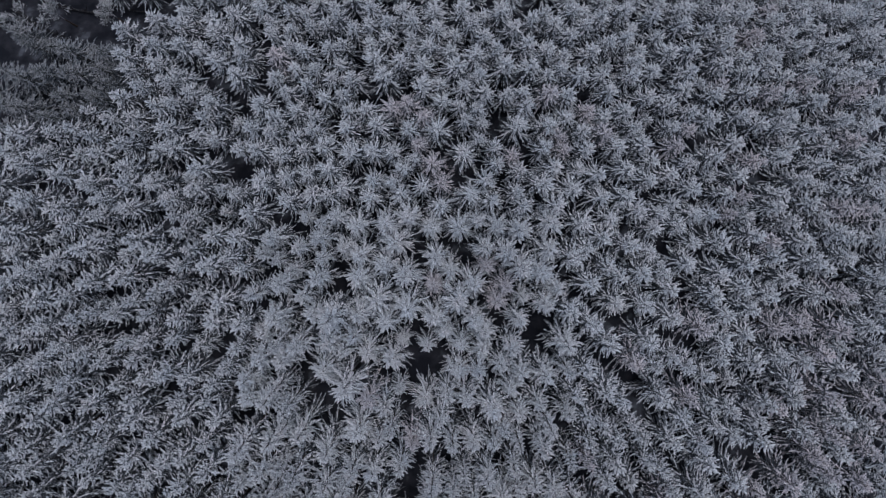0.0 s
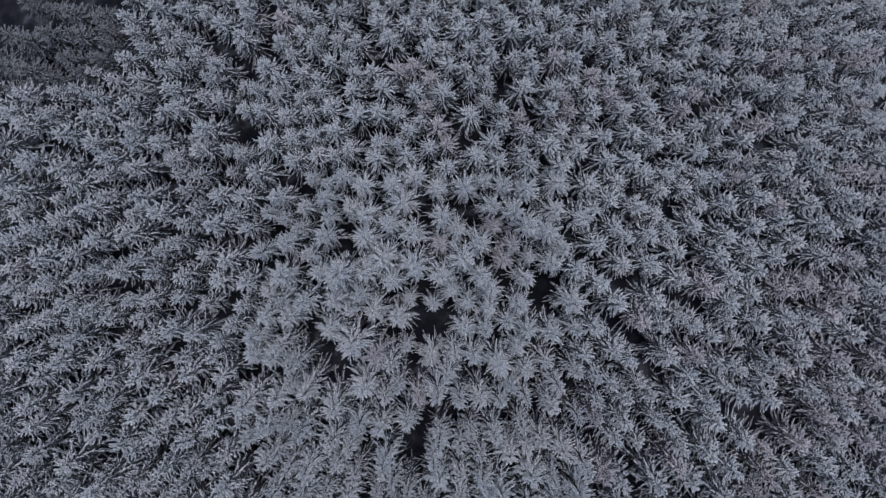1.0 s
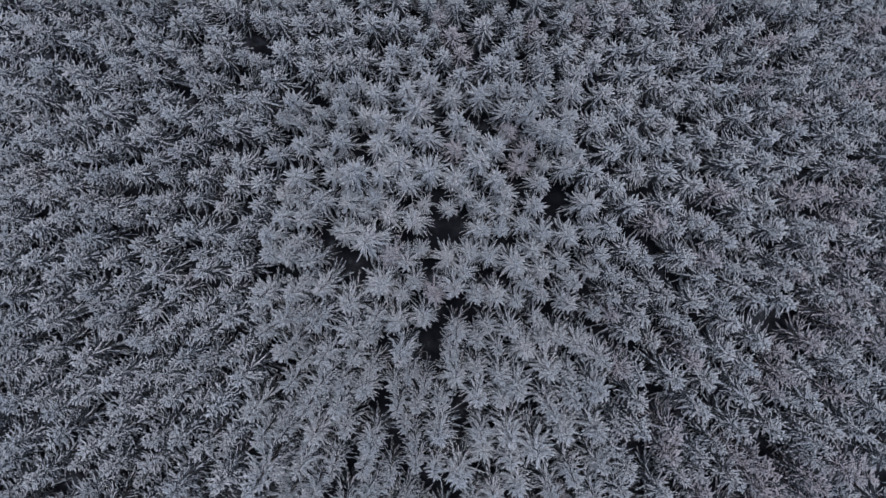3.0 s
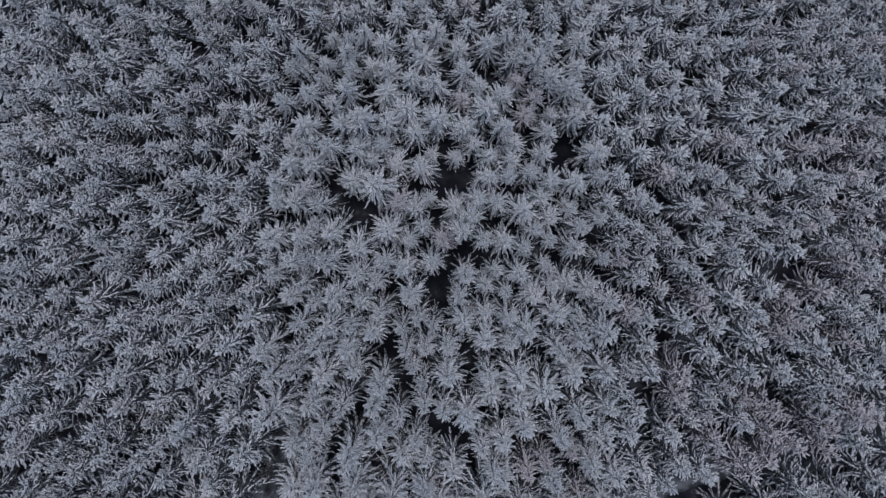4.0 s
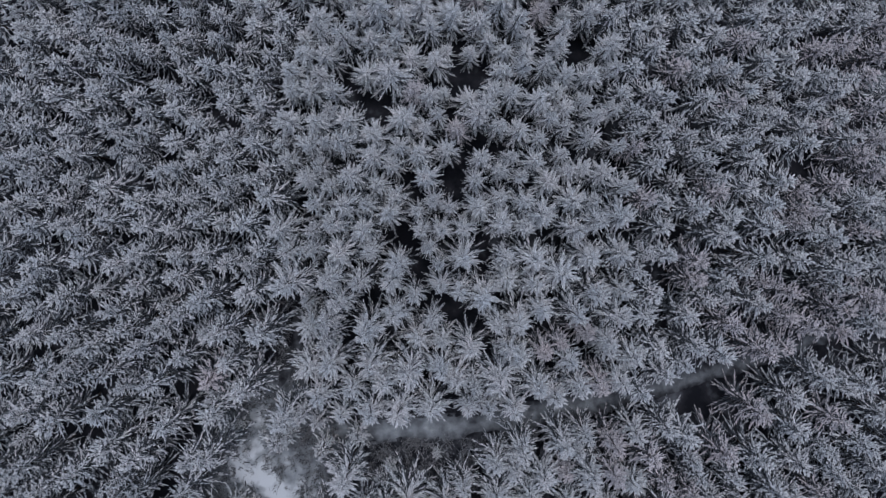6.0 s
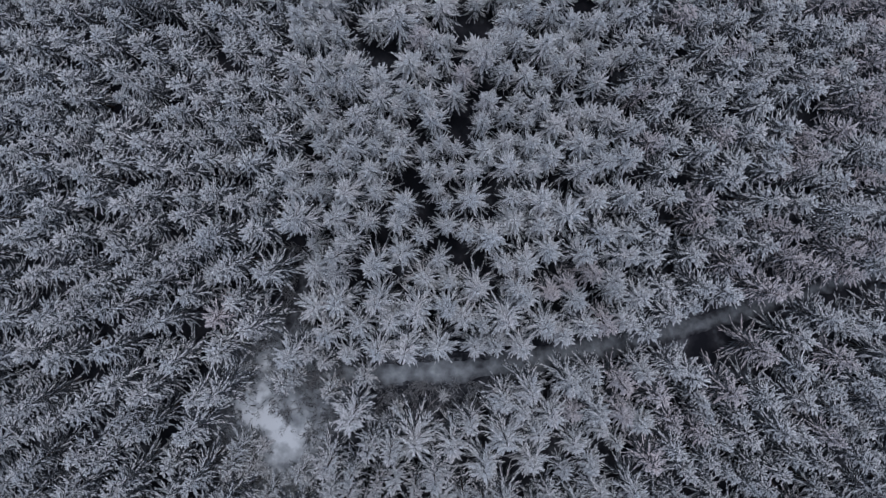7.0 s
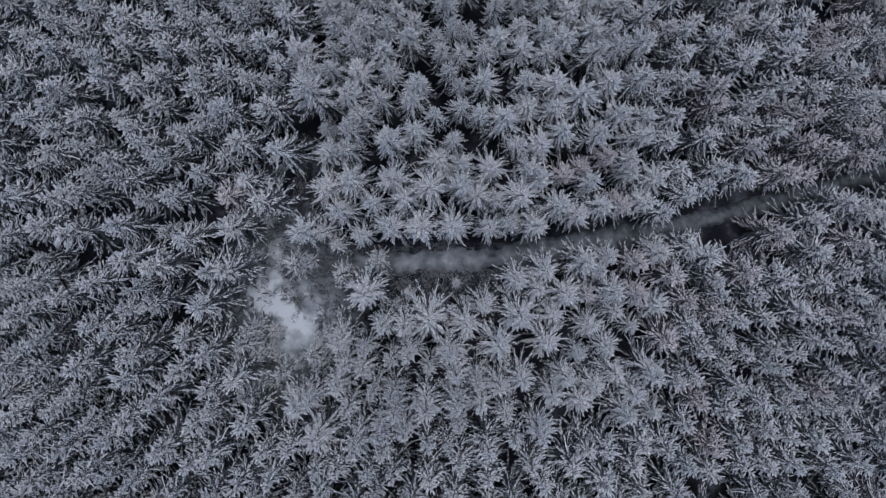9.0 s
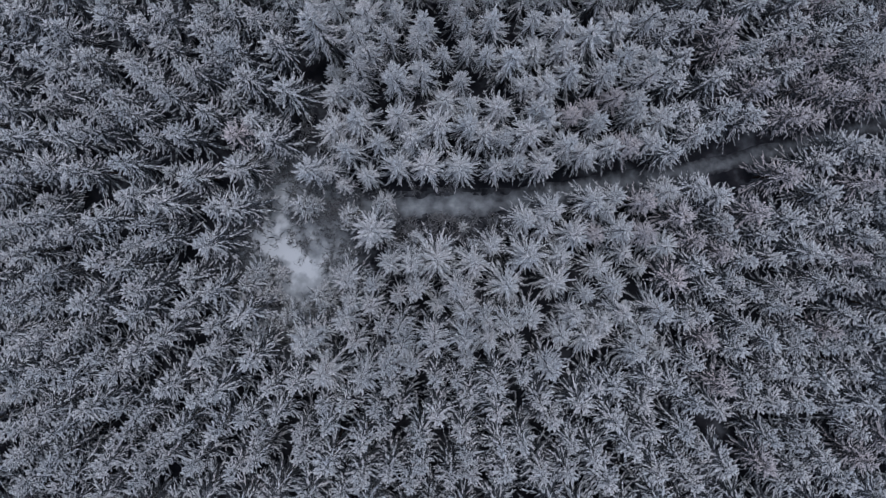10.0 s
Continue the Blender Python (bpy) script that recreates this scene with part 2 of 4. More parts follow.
def crown(seed, height=10.0, radius=2.0, whorls=13, twigs=34, depth=8.2, thick=1.0, counts=(6, 9), shelter_shade=1.0, full=0.38):
    """Points and triangles of a spruce crown: uneven whorls of narrow plumes, short and rising at the tip, long and drooping below."""
    rng = np.random.default_rng(seed)
    spines, blades, twig, dark = [], [], [], []
    up = np.array((0.0, 0.0, 1.0))
    swell, phase = rng.uniform(0.08, 0.22), rng.uniform(0, 6.28)
    for w in range(whorls):
        s = (w + rng.uniform(0.1, 0.6)) / whorls                # 0 at the tip, 1 at the foot of the crown
        z0 = height - 0.12 - depth * s ** 1.15
        reach = radius * min(1.12, 0.16 + 1.18 * s ** 0.74)
        count = int(rng.integers(*counts)) - (1 if s < 0.12 else 0)
        turn = rng.uniform(0, 6.28)
        for b in range(count):
            az = turn + 6.283 * (b + rng.uniform(-0.4, 0.4)) / count
            out = np.array((math.cos(az), math.sin(az), 0.0))
            across = np.array((-out[1], out[0], 0.0))
            L = reach * rng.uniform(0.62, 1.2) * (1 + swell * math.sin(az + phase))
            rise = 0.58 - 0.92 * s ** 0.6 + rng.uniform(-0.16, 0.16)
            bend = rng.uniform(-0.14, 0.14)
            p0 = up * (z0 + rng.uniform(-0.28, 0.28))
            p1 = p0 + out * L * 0.55 + up * L * 0.55 * rise
            p2 = p0 + out * L + across * L * bend + up * L * (rise * 0.85 - 0.04 - 0.12 * s)
            spines.append((p0, p1 + (p1 - p0) * 0.2, 0.04 * thick))
            blades.append((p1 - (p1 - p0) * 0.4, p2 + (p2 - p1) * 0.05, (0.042 + 0.014 * L) * thick))
            bare = shelter_shade * max(0.0, min(1.0, (s - full) / 0.5))             # less rime low down, plus crown shade painted in as darker twigs
            count_here = int(round(twigs * (0.42 + 0.85 * s)))
            for k in range(count_here):
                f = 0.14 + 0.84 * (k + rng.uniform(0, 0.8)) / count_here
                base = p0 + (p1 - p0) * f / 0.55 if f < 0.55 else p1 + (p2 - p1) * (f - 0.55) / 0.45
                sgn = (1 if k % 2 else -1) * (1 if f < 0.86 else 0.5)
                tl = (0.15 + 0.14 * L * (1.15 - f)) * rng.uniform(0.6, 1.5)
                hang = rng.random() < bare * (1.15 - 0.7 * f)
                way = out * rng.uniform(0.7, 1.05) + across * (bend * 1.2 + sgn * rng.uniform(0.14, 0.82)) + up * (rise * 0.8 + rng.uniform(-0.35, 0.22) - 0.35 * hang)
                twig.append((base, base + way * tl, (0.031 + 0.036 * tl) * rng.uniform(0.7, 1.35) * thick))
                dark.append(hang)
    spines.append((up * (height - 0.6), up * (height + 0.15), 0.06))
    parts = [pyramids(*(np.array(q) for q in zip(*spines)), up), sprays(*(np.array(q) for q in zip(*blades)), up),
             slivers(*(np.array(q) for q in zip(*twig)), up, seed)]
    at, vs, fs = 0, [], []
    for v, f in parts:
        vs.append(v)
        fs.append(f + at)
        at += len(v)
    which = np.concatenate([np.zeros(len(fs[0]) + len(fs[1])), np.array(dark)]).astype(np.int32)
    return np.concatenate(vs).astype(np.float32), np.concatenate(fs).astype(np.int32), which


def fast_mesh(name, v, f, mats, which=None):
    me = bpy.data.meshes.new(name)
    me.vertices.add(len(v))
    me.vertices.foreach_set("co", np.ascontiguousarray(v, np.float32).ravel())
    me.loops.add(len(f) * 3)
    me.loops.foreach_set("vertex_index", np.ascontiguousarray(f, np.int32).ravel())
    me.polygons.add(len(f))
    me.polygons.foreach_set("loop_start", np.arange(0, len(f) * 3, 3, dtype=np.int32))
    for m in mats:
        me.materials.append(m)
    if which is not None:
        me.polygons.foreach_set("material_index", np.ascontiguousarray(which, np.int32))
    me.update()
    return me


def trunk_shape(height=10.0, foot=0.15):
    bm = bmesh.new()
    bmesh.ops.create_cone(bm, segments=8, radius1=foot, radius2=0.02, depth=height * 0.97, cap_ends=True, matrix=pose(0, 0, height * 0.97 / 2 - 0.15))
    me = bpy.data.meshes.new("trunk")
    bm.to_mesh(me)
    bm.free()
    me.materials.append(BARK)
    return me


KINDS = [crown(11 + k, radius=(1.95, 2.1, 1.85, 2.05)[k % 4], depth=7.9 + 0.3 * (k % 4)) for k in range(16)]
# outer crowns get more dark twigs: the view's dimmer edges put into colour
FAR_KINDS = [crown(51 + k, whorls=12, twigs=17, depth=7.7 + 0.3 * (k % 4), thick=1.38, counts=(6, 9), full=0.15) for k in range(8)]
PLAIN = [crown(71 + k, whorls=6, twigs=4, thick=2.6, counts=(5, 7)) for k in range(4)]
TRUNK = trunk_shape()
TREES = []


def plant(kind, spots):
    """Notes the trees of a strip of the stand: place and height."""
    TREES.extend((x, y, h, kind) for x, y, h in spots)


plant("frosted", [(-39.4, 28.9, 10.5), (-28.8, 29.8, 10.5), (-25.1, 30.8, 10.5), (-23.8, 28.6, 10.4), (-21.3, 30.4, 10.4), (-19, 30, 10.5), (-14.8, 29.6, 10.7), (-10.3, 31, 10.7), (-7.9, 28.8, 10.8), (-5.7, 30.6, 10.9), (-4.5, 28.9, 10.9), (2.4, 31.3, 11.1), (3.5, 29, 11.2), (7.9, 31.1, 11.1), (12.2, 29.8, 11.3), (14.2, 30.9, 11.3), (15.4, 29.3, 10.9), (18.4, 31.7, 11), (20.3, 29.7, 10.6), (22.5, 31, 11), (26, 32.2, 11), (30.5, 31.5, 11.1), (35.1, 32.8, 11.1), (35.3, 30.6, 10.7), (41.4, 32.8, 11.2), (44.9, 32.5, 11.4), (46, 29.6, 11.4), (50.5, 32.5, 11.4), (51.5, 29.6, 11.5), (55.5, 32.9, 11.5), (62.9, 34.1, 11.7), (66.4, 30.8, 11.7), (67.1, 34, 11.7)])
plant("frosted", [(-43.2, 27.1, 10.8), (-39, 25.1, 10.5), (-36.1, 28.2, 10.5), (-30.9, 26.8, 10.5), (-27.4, 25.1, 10.5), (-23.2, 26.5, 10.4), (-20.7, 24.8, 10.4), (-18.1, 27.8, 10.5), (-16.2, 28.3, 10.5), (-15.6, 24.9, 10.2), (-13.8, 25.4, 10.3), (-12.4, 27.4, 10.7), (-10.2, 28.3, 10.7), (-7.8, 26.2, 10.6), (-4.8, 24.6, 10.6), (-4.5, 26.3, 10.6), (-2.2, 25.1, 10.7), (-1.1, 28, 11.1), (5.4, 26.9, 11.2), (7.2, 24.7, 11.4), (9.7, 28.4, 11.3), (11.5, 25.8, 11.2), (14.2, 25, 11.3), (17.6, 27.5, 11), (20.7, 25.1, 10.6), (23.2, 26.9, 10.9), (25.8, 27.5, 10.9), (32.3, 25.7, 10.7), (35.8, 26.3, 10.7), (41.1, 27.4, 11.2), (47.1, 26.8, 11.4), (53.9, 27.8, 11.5), (58.9, 28.6, 11.7)])
plant("frosted", [(-45.5, 24.1, 10.8), (-44.9, 21.3, 10.8), (-42.4, 23.3, 10.7), (-41.3, 21.3, 10.8), (-37.9, 22.2, 10.5), (-32.3, 24.2, 10.6), (-30, 22.6, 10.5), (-26.8, 23.4, 10.5), (-18.9, 24.4, 10.4), (-17.2, 21.6, 10.2), (-9.2, 23.2, 10.5), (-8, 20.8, 10.6), (-5.9, 22.9, 10.7), (-2.9, 22.5, 10.6), (1.6, 22.1, 11.2), (4.3, 23.9, 11.3), (4.5, 20.8, 11.4), (8.3, 22.6, 11.4), (11.7, 22.4, 11.2), (13.9, 21.2, 11.2), (16, 22.4, 10.8), (16.6, 24.4, 10.8), (18.7, 21.6, 10.6), (21.8, 21.7, 10.5), (26, 21.8, 10.3), (27, 24.1, 10.7), (34.8, 22.8, 10.5), (39.9, 24.2, 11.2), (43.5, 23, 11.3), (47.3, 24.1, 11.4), (53, 21.7, 11.5), (54.6, 24.4, 11.7), (58.3, 23.3, 12.1)])
plant("frosted", [(-44.8, 17.3, 10.8), (-44.1, 19.3, 10.8), (-41.7, 17.5, 10.5), (-39.4, 18.9, 10.7), (-36.3, 19.7, 10.6), (-34.7, 16.6, 10.6), (-34.7, 20.5, 10.6), (-33.1, 18, 10), (-30.1, 16.6, 10.6), (-27.2, 20.6, 10.5), (-20.5, 18.2, 10.4), (-18.1, 19.5, 10.1), (-14.9, 20.4, 10.2), (-13.3, 18, 10.2), (-12.4, 20.4, 10.2), (-2.9, 19.2, 10.6), (2.6, 19.2, 11.3), (5.2, 18.4, 11.5), (8.1, 18.1, 11.5), (10.3, 18.5, 11.5), (10.6, 16.5, 12), (16.5, 18.5, 10.8), (22.5, 19.3, 10.3), (28, 18.6, 10.3), (33.5, 20.1, 10.4), (33.8, 16.7, 10.4), (37.8, 19.3, 10.8), (42.8, 19.9, 11.2), (46.6, 20, 11.5), (48.1, 16.6, 11.4), (53.5, 19, 11.7), (59.9, 20.2, 11.7), (63, 19, 11.7)])
plant("frosted", [(-47.6, 15.8, 10.9), (-46.6, 13.1, 11), (-45.1, 15.4, 10.8), (-42.4, 14.3, 10.7), (-39.6, 14.6, 10.8), (-36.7, 16.1, 10.8), (-30.5, 14.6, 10.7), (-24.5, 13.2, 10.5), (-21.9, 14.8, 10.3), (-17, 14.9, 9.8), (-12.7, 13.4, 9.9), (-12.5, 15.7, 10), (-10.3, 16, 10.2), (-8.9, 13.8, 9.8), (1.9, 16.5, 10.8), (2.6, 14.5, 11.3), (4, 16, 11.3), (4.7, 13.9, 11.3), (9.3, 13.7, 11.8), (13.5, 14, 10.8), (18.1, 13.4, 10.3), (21.2, 13.2, 9.8), (24.6, 16.5, 10.1), (25.7, 14.2, 9.6), (30.8, 14.3, 9.8), (33.1, 13.9, 9.8), (36.2, 15.4, 11.3), (41.4, 16.1, 10.8), (43.5, 14.8, 11), (47.1, 14.5, 11.3), (51.7, 14.2, 11.5), (56.8, 16.1, 11.6), (60.2, 15, 11.6)])
plant("frosted", [(-53.4, 12.5, 10.8), (-48.7, 12.4, 11.3), (-44.3, 12, 10.9), (-40.2, 10.9, 10.9), (-38.9, 12.7, 10.9), (-35, 13.1, 10.9), (-33.9, 10.5, 11), (-30.7, 12, 10.9), (-28.7, 11.6, 10.8), (-25.5, 10.2, 10.6), (-23.4, 10.2, 10.6), (-22, 12.5, 10.3), (-18.9, 12, 10.1), (-17.7, 10.3, 10.1), (-16.9, 13, 10), (-15.3, 10.7, 10), (-11.8, 10, 9.9), (-9.1, 10.2, 9.8), (-6.7, 10.1, 9.4), (-4.6, 13.1, 10), (-1, 13, 10.6), (2.5, 10.1, 10.6), (4.3, 11.8, 11.3), (6.4, 10.7, 11.5), (12.8, 10.8, 11.7), (18.6, 10.8, 10.1), (23.2, 11.4, 9), (26.6, 11.8, 9.4), (31.3, 11.5, 9.4), (36.4, 10.3, 10.2), (45.8, 10.1, 11), (57.6, 12.8, 11.6), (59.1, 10.3, 11.5)])
plant("frosted", [(-52.3, 8.4, 10.9), (-49.9, 9.9, 10.8), (-46.9, 7, 11.1), (-43.3, 5.9, 11), (-42.9, 9.8, 10.7), (-39.2, 8, 11.1), (-38.4, 5.9, 11.3), (-35, 5.9, 11.5), (-30, 7.7, 11.2), (-22.3, 6, 10.6), (-20.4, 9.6, 10.3), (-19.4, 6.7, 10.3), (-9, 6.5, 9.2), (-6.6, 6.2, 9.1), (-5.2, 8, 9.3), (-3.8, 9.4, 9.3), (-2.7, 5.8, 9.5), (5.2, 6.4, 11.5), (6.6, 8.5, 11.7), (9.4, 7.8, 11.9), (12.2, 6.1, 11.4), (16.3, 5.5, 10), (20, 7.5, 9.2), (24.1, 8.4, 8.7), (27, 6.9, 8.6), (30.2, 7.7, 8.7), (32.9, 5.8, 9.1), (32.9, 9.2, 9.4), (41.8, 9.6, 10.5), (48.3, 7, 11.1), (51.4, 9.4, 11.3), (54.7, 8.6, 11.4), (58.9, 6.4, 11.3)])
plant("frosted", [(-50.9, 3.9, 10.9), (-46.5, 2.9, 11), (-41.2, 3.9, 11.1), (-37.8, 2.8, 11.4), (-33, 3.9, 11.5), (-29.9, 5.2, 11.4), (-26.7, 5.2, 11), (-25.1, 4.6, 10.8), (-19.1, 3.9, 10.5), (-16.2, 4.6, 10.1), (-14.3, 4.7, 9.9), (-12.6, 5.4, 9.7), (-9.2, 4.3, 9.5), (-5.5, 4.8, 8.9), (-0.6, 3.3, 9.5), (3.2, 4.7, 10.7), (5.8, 3.9, 11.6), (8.9, 5, 11.8), (9.5, 3.3, 11.9), (13.8, 3.3, 11.1), (20.3, 4.6, 8.7), (23.6, 4.6, 8.7), (24.8, 2.8, 9.1), (27.7, 2.6, 9.1), (29.7, 3.9, 8.7), (32.5, 2.5, 8.7), (37.2, 5, 9.8), (39.3, 4.6, 10.2), (43.5, 3.3, 10.8), (44.4, 5, 10.7), (48.3, 3.9, 11.2), (53.1, 3.2, 11.4), (56.6, 3.2, 11.3)])
plant("frosted", [(-51, -0.1, 12), (-45.1, 1.1, 10.3), (-41.1, 1.9, 11.1), (-40.4, -0.5, 11.3), (-35.7, -0.8, 12.6), (-32.1, 1.9, 11.4), (-31.2, 0.2, 11.3), (-30.1, 1.9, 11.3), (-24.5, -0.5, 11.2), (-23.5, 2.3, 10.7), (-20.7, -0.7, 11.1), (-15.2, -0.7, 9.8), (-14.9, 1.1, 10.3), (-13.1, 1.9, 9.7), (-10.8, 0.8, 8.5), (-7.2, 1, 9.9), (-1.7, 0.6, 7.4), (1.7, 0.6, 9.7), (4, 1.3, 11.4), (6.2, 0.6, 12.1), (8.9, 0.2, 12.4), (13, 1.2, 11.4), (17.1, 1.1, 9.9), (21.2, 1.8, 7.8), (26.9, 0.6, 7.7), (30.1, 0.9, 8.4), (34.8, 2.3, 8.9), (37.1, 2.4, 9.7), (39.2, -0.4, 11.1), (39.3, 2.1, 9.9), (45.2, 1.4, 10.8), (49.8, 2.2, 11.4), (50.7, -0.1, 12.4)])
plant("frosted", [(-55.8, -1.5, 9), (-47.9, -4.4, 11.3), (-45.7, -3.2, 10.9), (-42.6, -2, 10.7), (-33.8, -2.7, 11.4), (-30.7, -3.8, 11.5), (-30.1, -2, 10.4), (-27.6, -4, 11), (-25.2, -2.9, 11.3), (-23.9, -4.4, 9.9), (-21.8, -2.6, 9.4), (-19.6, -3.4, 11), (-17.8, -4.4, 10.8), (-14.5, -3, 10), (-10.2, -2.8, 9.7), (-7.3, -3.9, 8.8), (-6, -1.3, 9.2), (-1.1, -3, 10.3), (4.8, -1.8, 11.4), (7.2, -2.3, 11.1), (8.8, -4.1, 11.9), (12.7, -2.1, 10), (15.7, -3.2, 10.1), (20, -4.3, 9.5), (20, -0.8, 8.5), (26.1, -2.6, 7.6), (30.9, -4, 7.7), (35.2, -1.4, 9.9), (38.8, -4.1, 9.3), (42.2, -1.3, 9.9), (42.7, -3.2, 9.5), (46.2, -1.2, 11), (47.3, -3.8, 10.9)])
plant("frosted", [(-54.1, -6.7, 8.8), (-50.5, -5.6, 11), (-47, -7.9, 10.5), (-43.4, -7.4, 10.7), (-41, -5.7, 10.7), (-37, -5.2, 11.5), (-35.8, -7.9, 10.3), (-33.3, -7, 10.4), (-31.5, -5.9, 11.4), (-26.3, -8.2, 8.8), (-22.1, -7.2, 10.4), (-19.2, -6.1, 10.8), (-16.4, -7.3, 10.7), (-14.9, -5.5, 10.4), (-10.3, -5.4, 9.2), (-7.9, -8, 9.9), (-4.7, -4.9, 10.7), (0.7, -4.5, 8.4), (1.5, -7.8, 8.9), (3.3, -6.1, 8.8), (11.5, -4.8, 10), (11.9, -8.6, 10.1), (17.8, -6.4, 9.3), (21.6, -5.6, 9), (24.3, -8.8, 9.1), (27.6, -5, 7.9), (28.6, -7.3, 7), (33.6, -7.7, 9.1), (34.9, -5.3, 8.9), (37.7, -7.1, 8.9), (41, -7.9, 9.4), (47.4, -7.9, 10.5), (51.2, -7.9, 9.6)])
plant("frosted", [(-54.6, -10.6, 7.9), (-53.2, -12.3, 8.8), (-50.3, -11.1, 9.6), (-48.5, -12.3, 9.5), (-46, -10.7, 10.4), (-42.1, -9.9, 10.5), (-40.2, -9.2, 10.3), (-38.4, -9.4, 9.3), (-34.5, -9.6, 9.3), (-34, -12.4, 9.8), (-31.4, -12.3, 8.3), (-30.7, -9.8, 9.9), (-27.1, -10.4, 7.7), (-23.4, -10.5, 9.6), (-19.6, -9.9, 9.7), (-18.8, -12.4, 10.9), (-16.6, -12.5, 9.8), (-12.8, -9.4, 10.6), (-10.7, -12.2, 8.4), (-10.1, -9.6, 9.1), (-6.9, -10.5, 8.8), (-1.1, -9.9, 9.1), (-0, -11.7, 7), (3.3, -9.9, 10.1), (4.6, -11.6, 8.4), (8.8, -10.3, 9.1), (14.7, -9.2, 11), (17.2, -10.8, 10.7), (27.9, -10.4, 8.7), (34.5, -10, 9.4), (38.1, -9.5, 9.2), (41.2, -12, 9.1), (43.8, -11.5, 10.8)])
plant("frosted", [(-53, -14.7, 8.4), (-48.2, -15.6, 9.9), (-45.4, -14.4, 10.1), (-43.3, -12.6, 10.6), (-42.2, -14.3, 10.2), (-40.4, -13.4, 10.4), (-38.5, -14.6, 10.2), (-36.5, -12.6, 9.5), (-35.2, -14.4, 9.3), (-24.5, -15, 10.7), (-23.7, -13, 9.8), (-21.1, -14.4, 9), (-18.6, -14.6, 10.3), (-13.5, -12.6, 9.3), (-11.8, -13.8, 8.2), (-9.2, -14.2, 7.8), (-6.3, -14.7, 7.8), (-5, -12.8, 6.5), (-2.1, -13.4, 6.9), (1.9, -13.1, 7.1), (4.3, -13.7, 8.7), (6.5, -15.2, 9.4), (7.7, -13.2, 9.9), (14, -13, 11), (16.2, -15.6, 10.8), (19.2, -13.1, 10.4), (24.1, -12.9, 9.8), (26.6, -14.7, 10.2), (33.6, -15.5, 7.9), (34, -13.5, 8.5), (37.6, -12.7, 7.5), (41.1, -15.2, 9.1), (46.9, -15, 8.9)])
plant("frosted", [(-52.1, -16.6, 8.3), (-48.4, -19.2, 9.1), (-42.4, -16.8, 9.8), (-35.4, -18.8, 9), (-34.4, -16.6, 7.9), (-31.5, -16, 9.3), (-29.8, -18.6, 9.7), (-29.2, -16.3, 8.9), (-26.7, -18.8, 8.9), (-26.1, -17, 9.2), (-22.4, -16.6, 9.5), (-22.2, -18.7, 9.4), (-20, -18.9, 9.5), (-18.8, -17.3, 9.7), (-17.3, -19.2, 9.6), (-14.2, -16.3, 7.9), (-11.1, -17, 10.2), (-5.3, -18.4, 8.4), (0.3, -18.4, 9.1), (1.5, -15.9, 8), (2.4, -18.8, 10), (3.8, -15.9, 9.6), (7.7, -18.3, 8.6), (8.8, -16.3, 8.4), (11.6, -16.5, 9.6), (14.2, -15.9, 10.7), (15.1, -18.7, 9.6), (18.5, -18.4, 9.6), (24.7, -15.9, 9.2), (25.1, -19.1, 9.9), (28.5, -15.7, 10.1), (37.3, -16, 9), (41.4, -17.9, 10.6)])
plant("frosted", [(-52.5, -19.4, 8), (-46, -21, 8.5), (-43.6, -19.3, 9.2), (-40.1, -19.5, 8.1), (-38.3, -21.4, 8.3), (-34.9, -21, 8.7), (-29.2, -20.5, 9.1), (-25.1, -20.5, 9.4), (-17.5, -21.2, 10.5), (-16, -22.3, 9.3), (-9.7, -22, 10.1), (-6.8, -19.5, 10), (-5.9, -21.5, 9.3), (-2.2, -19.3, 7.7), (-1.6, -22, 10.2), (-0.6, -20.4, 9.3), (5.3, -19.7, 9.9), (6.5, -21.9, 9.7), (8.4, -20.6, 9.6), (10.7, -19.6, 9.5), (11.7, -21.7, 10.2), (14.1, -20.6, 9.9), (16.1, -21, 10.4), (17.9, -21.7, 10.5), (20.2, -19.4, 10.2), (21.4, -21.9, 9.3), (27.5, -21.6, 9.2), (28.6, -19.6, 9.3), (31.2, -20.3, 9), (33.6, -20.9, 9.4), (37, -22.3, 9.2), (37.7, -20, 10.6), (46.2, -19.8, 10.5)])
plant("frosted", [(-50.8, -23.1, 9.3), (-46.4, -23.9, 9.1), (-42.2, -22.8, 8.6), (-40.4, -23.9, 9.3), (-38.7, -25.1, 9.3), (-37.6, -23.5, 9), (-34.5, -24.7, 8.8), (-32.3, -22.7, 8.6), (-30.4, -25, 9.5), (-28.4, -24.4, 9.4), (-25.9, -22.7, 10.2), (-25.3, -25.2, 11.2), (-22.7, -25.1, 9.3), (-21.8, -22.7, 9.9), (-19.4, -25.2, 10.3), (-19, -22.7, 10.3), (-17.6, -25.1, 10.8), (-12.9, -24.1, 10.6), (-7.4, -23.1, 9.3), (0.8, -22.9, 10.1), (3.1, -23.2, 9.4), (8.1, -23, 10.7), (11, -24.1, 10.2), (13.8, -25.1, 10.6), (16.1, -23.3, 10.9), (19.5, -23.2, 10.3), (22.7, -23.4, 9), (26.1, -24.1, 8.6), (29.4, -24.2, 9.8), (31.5, -22.4, 9.1), (34, -24, 7.9), (36.8, -24.2, 9.5), (42.3, -23.5, 10.2)])
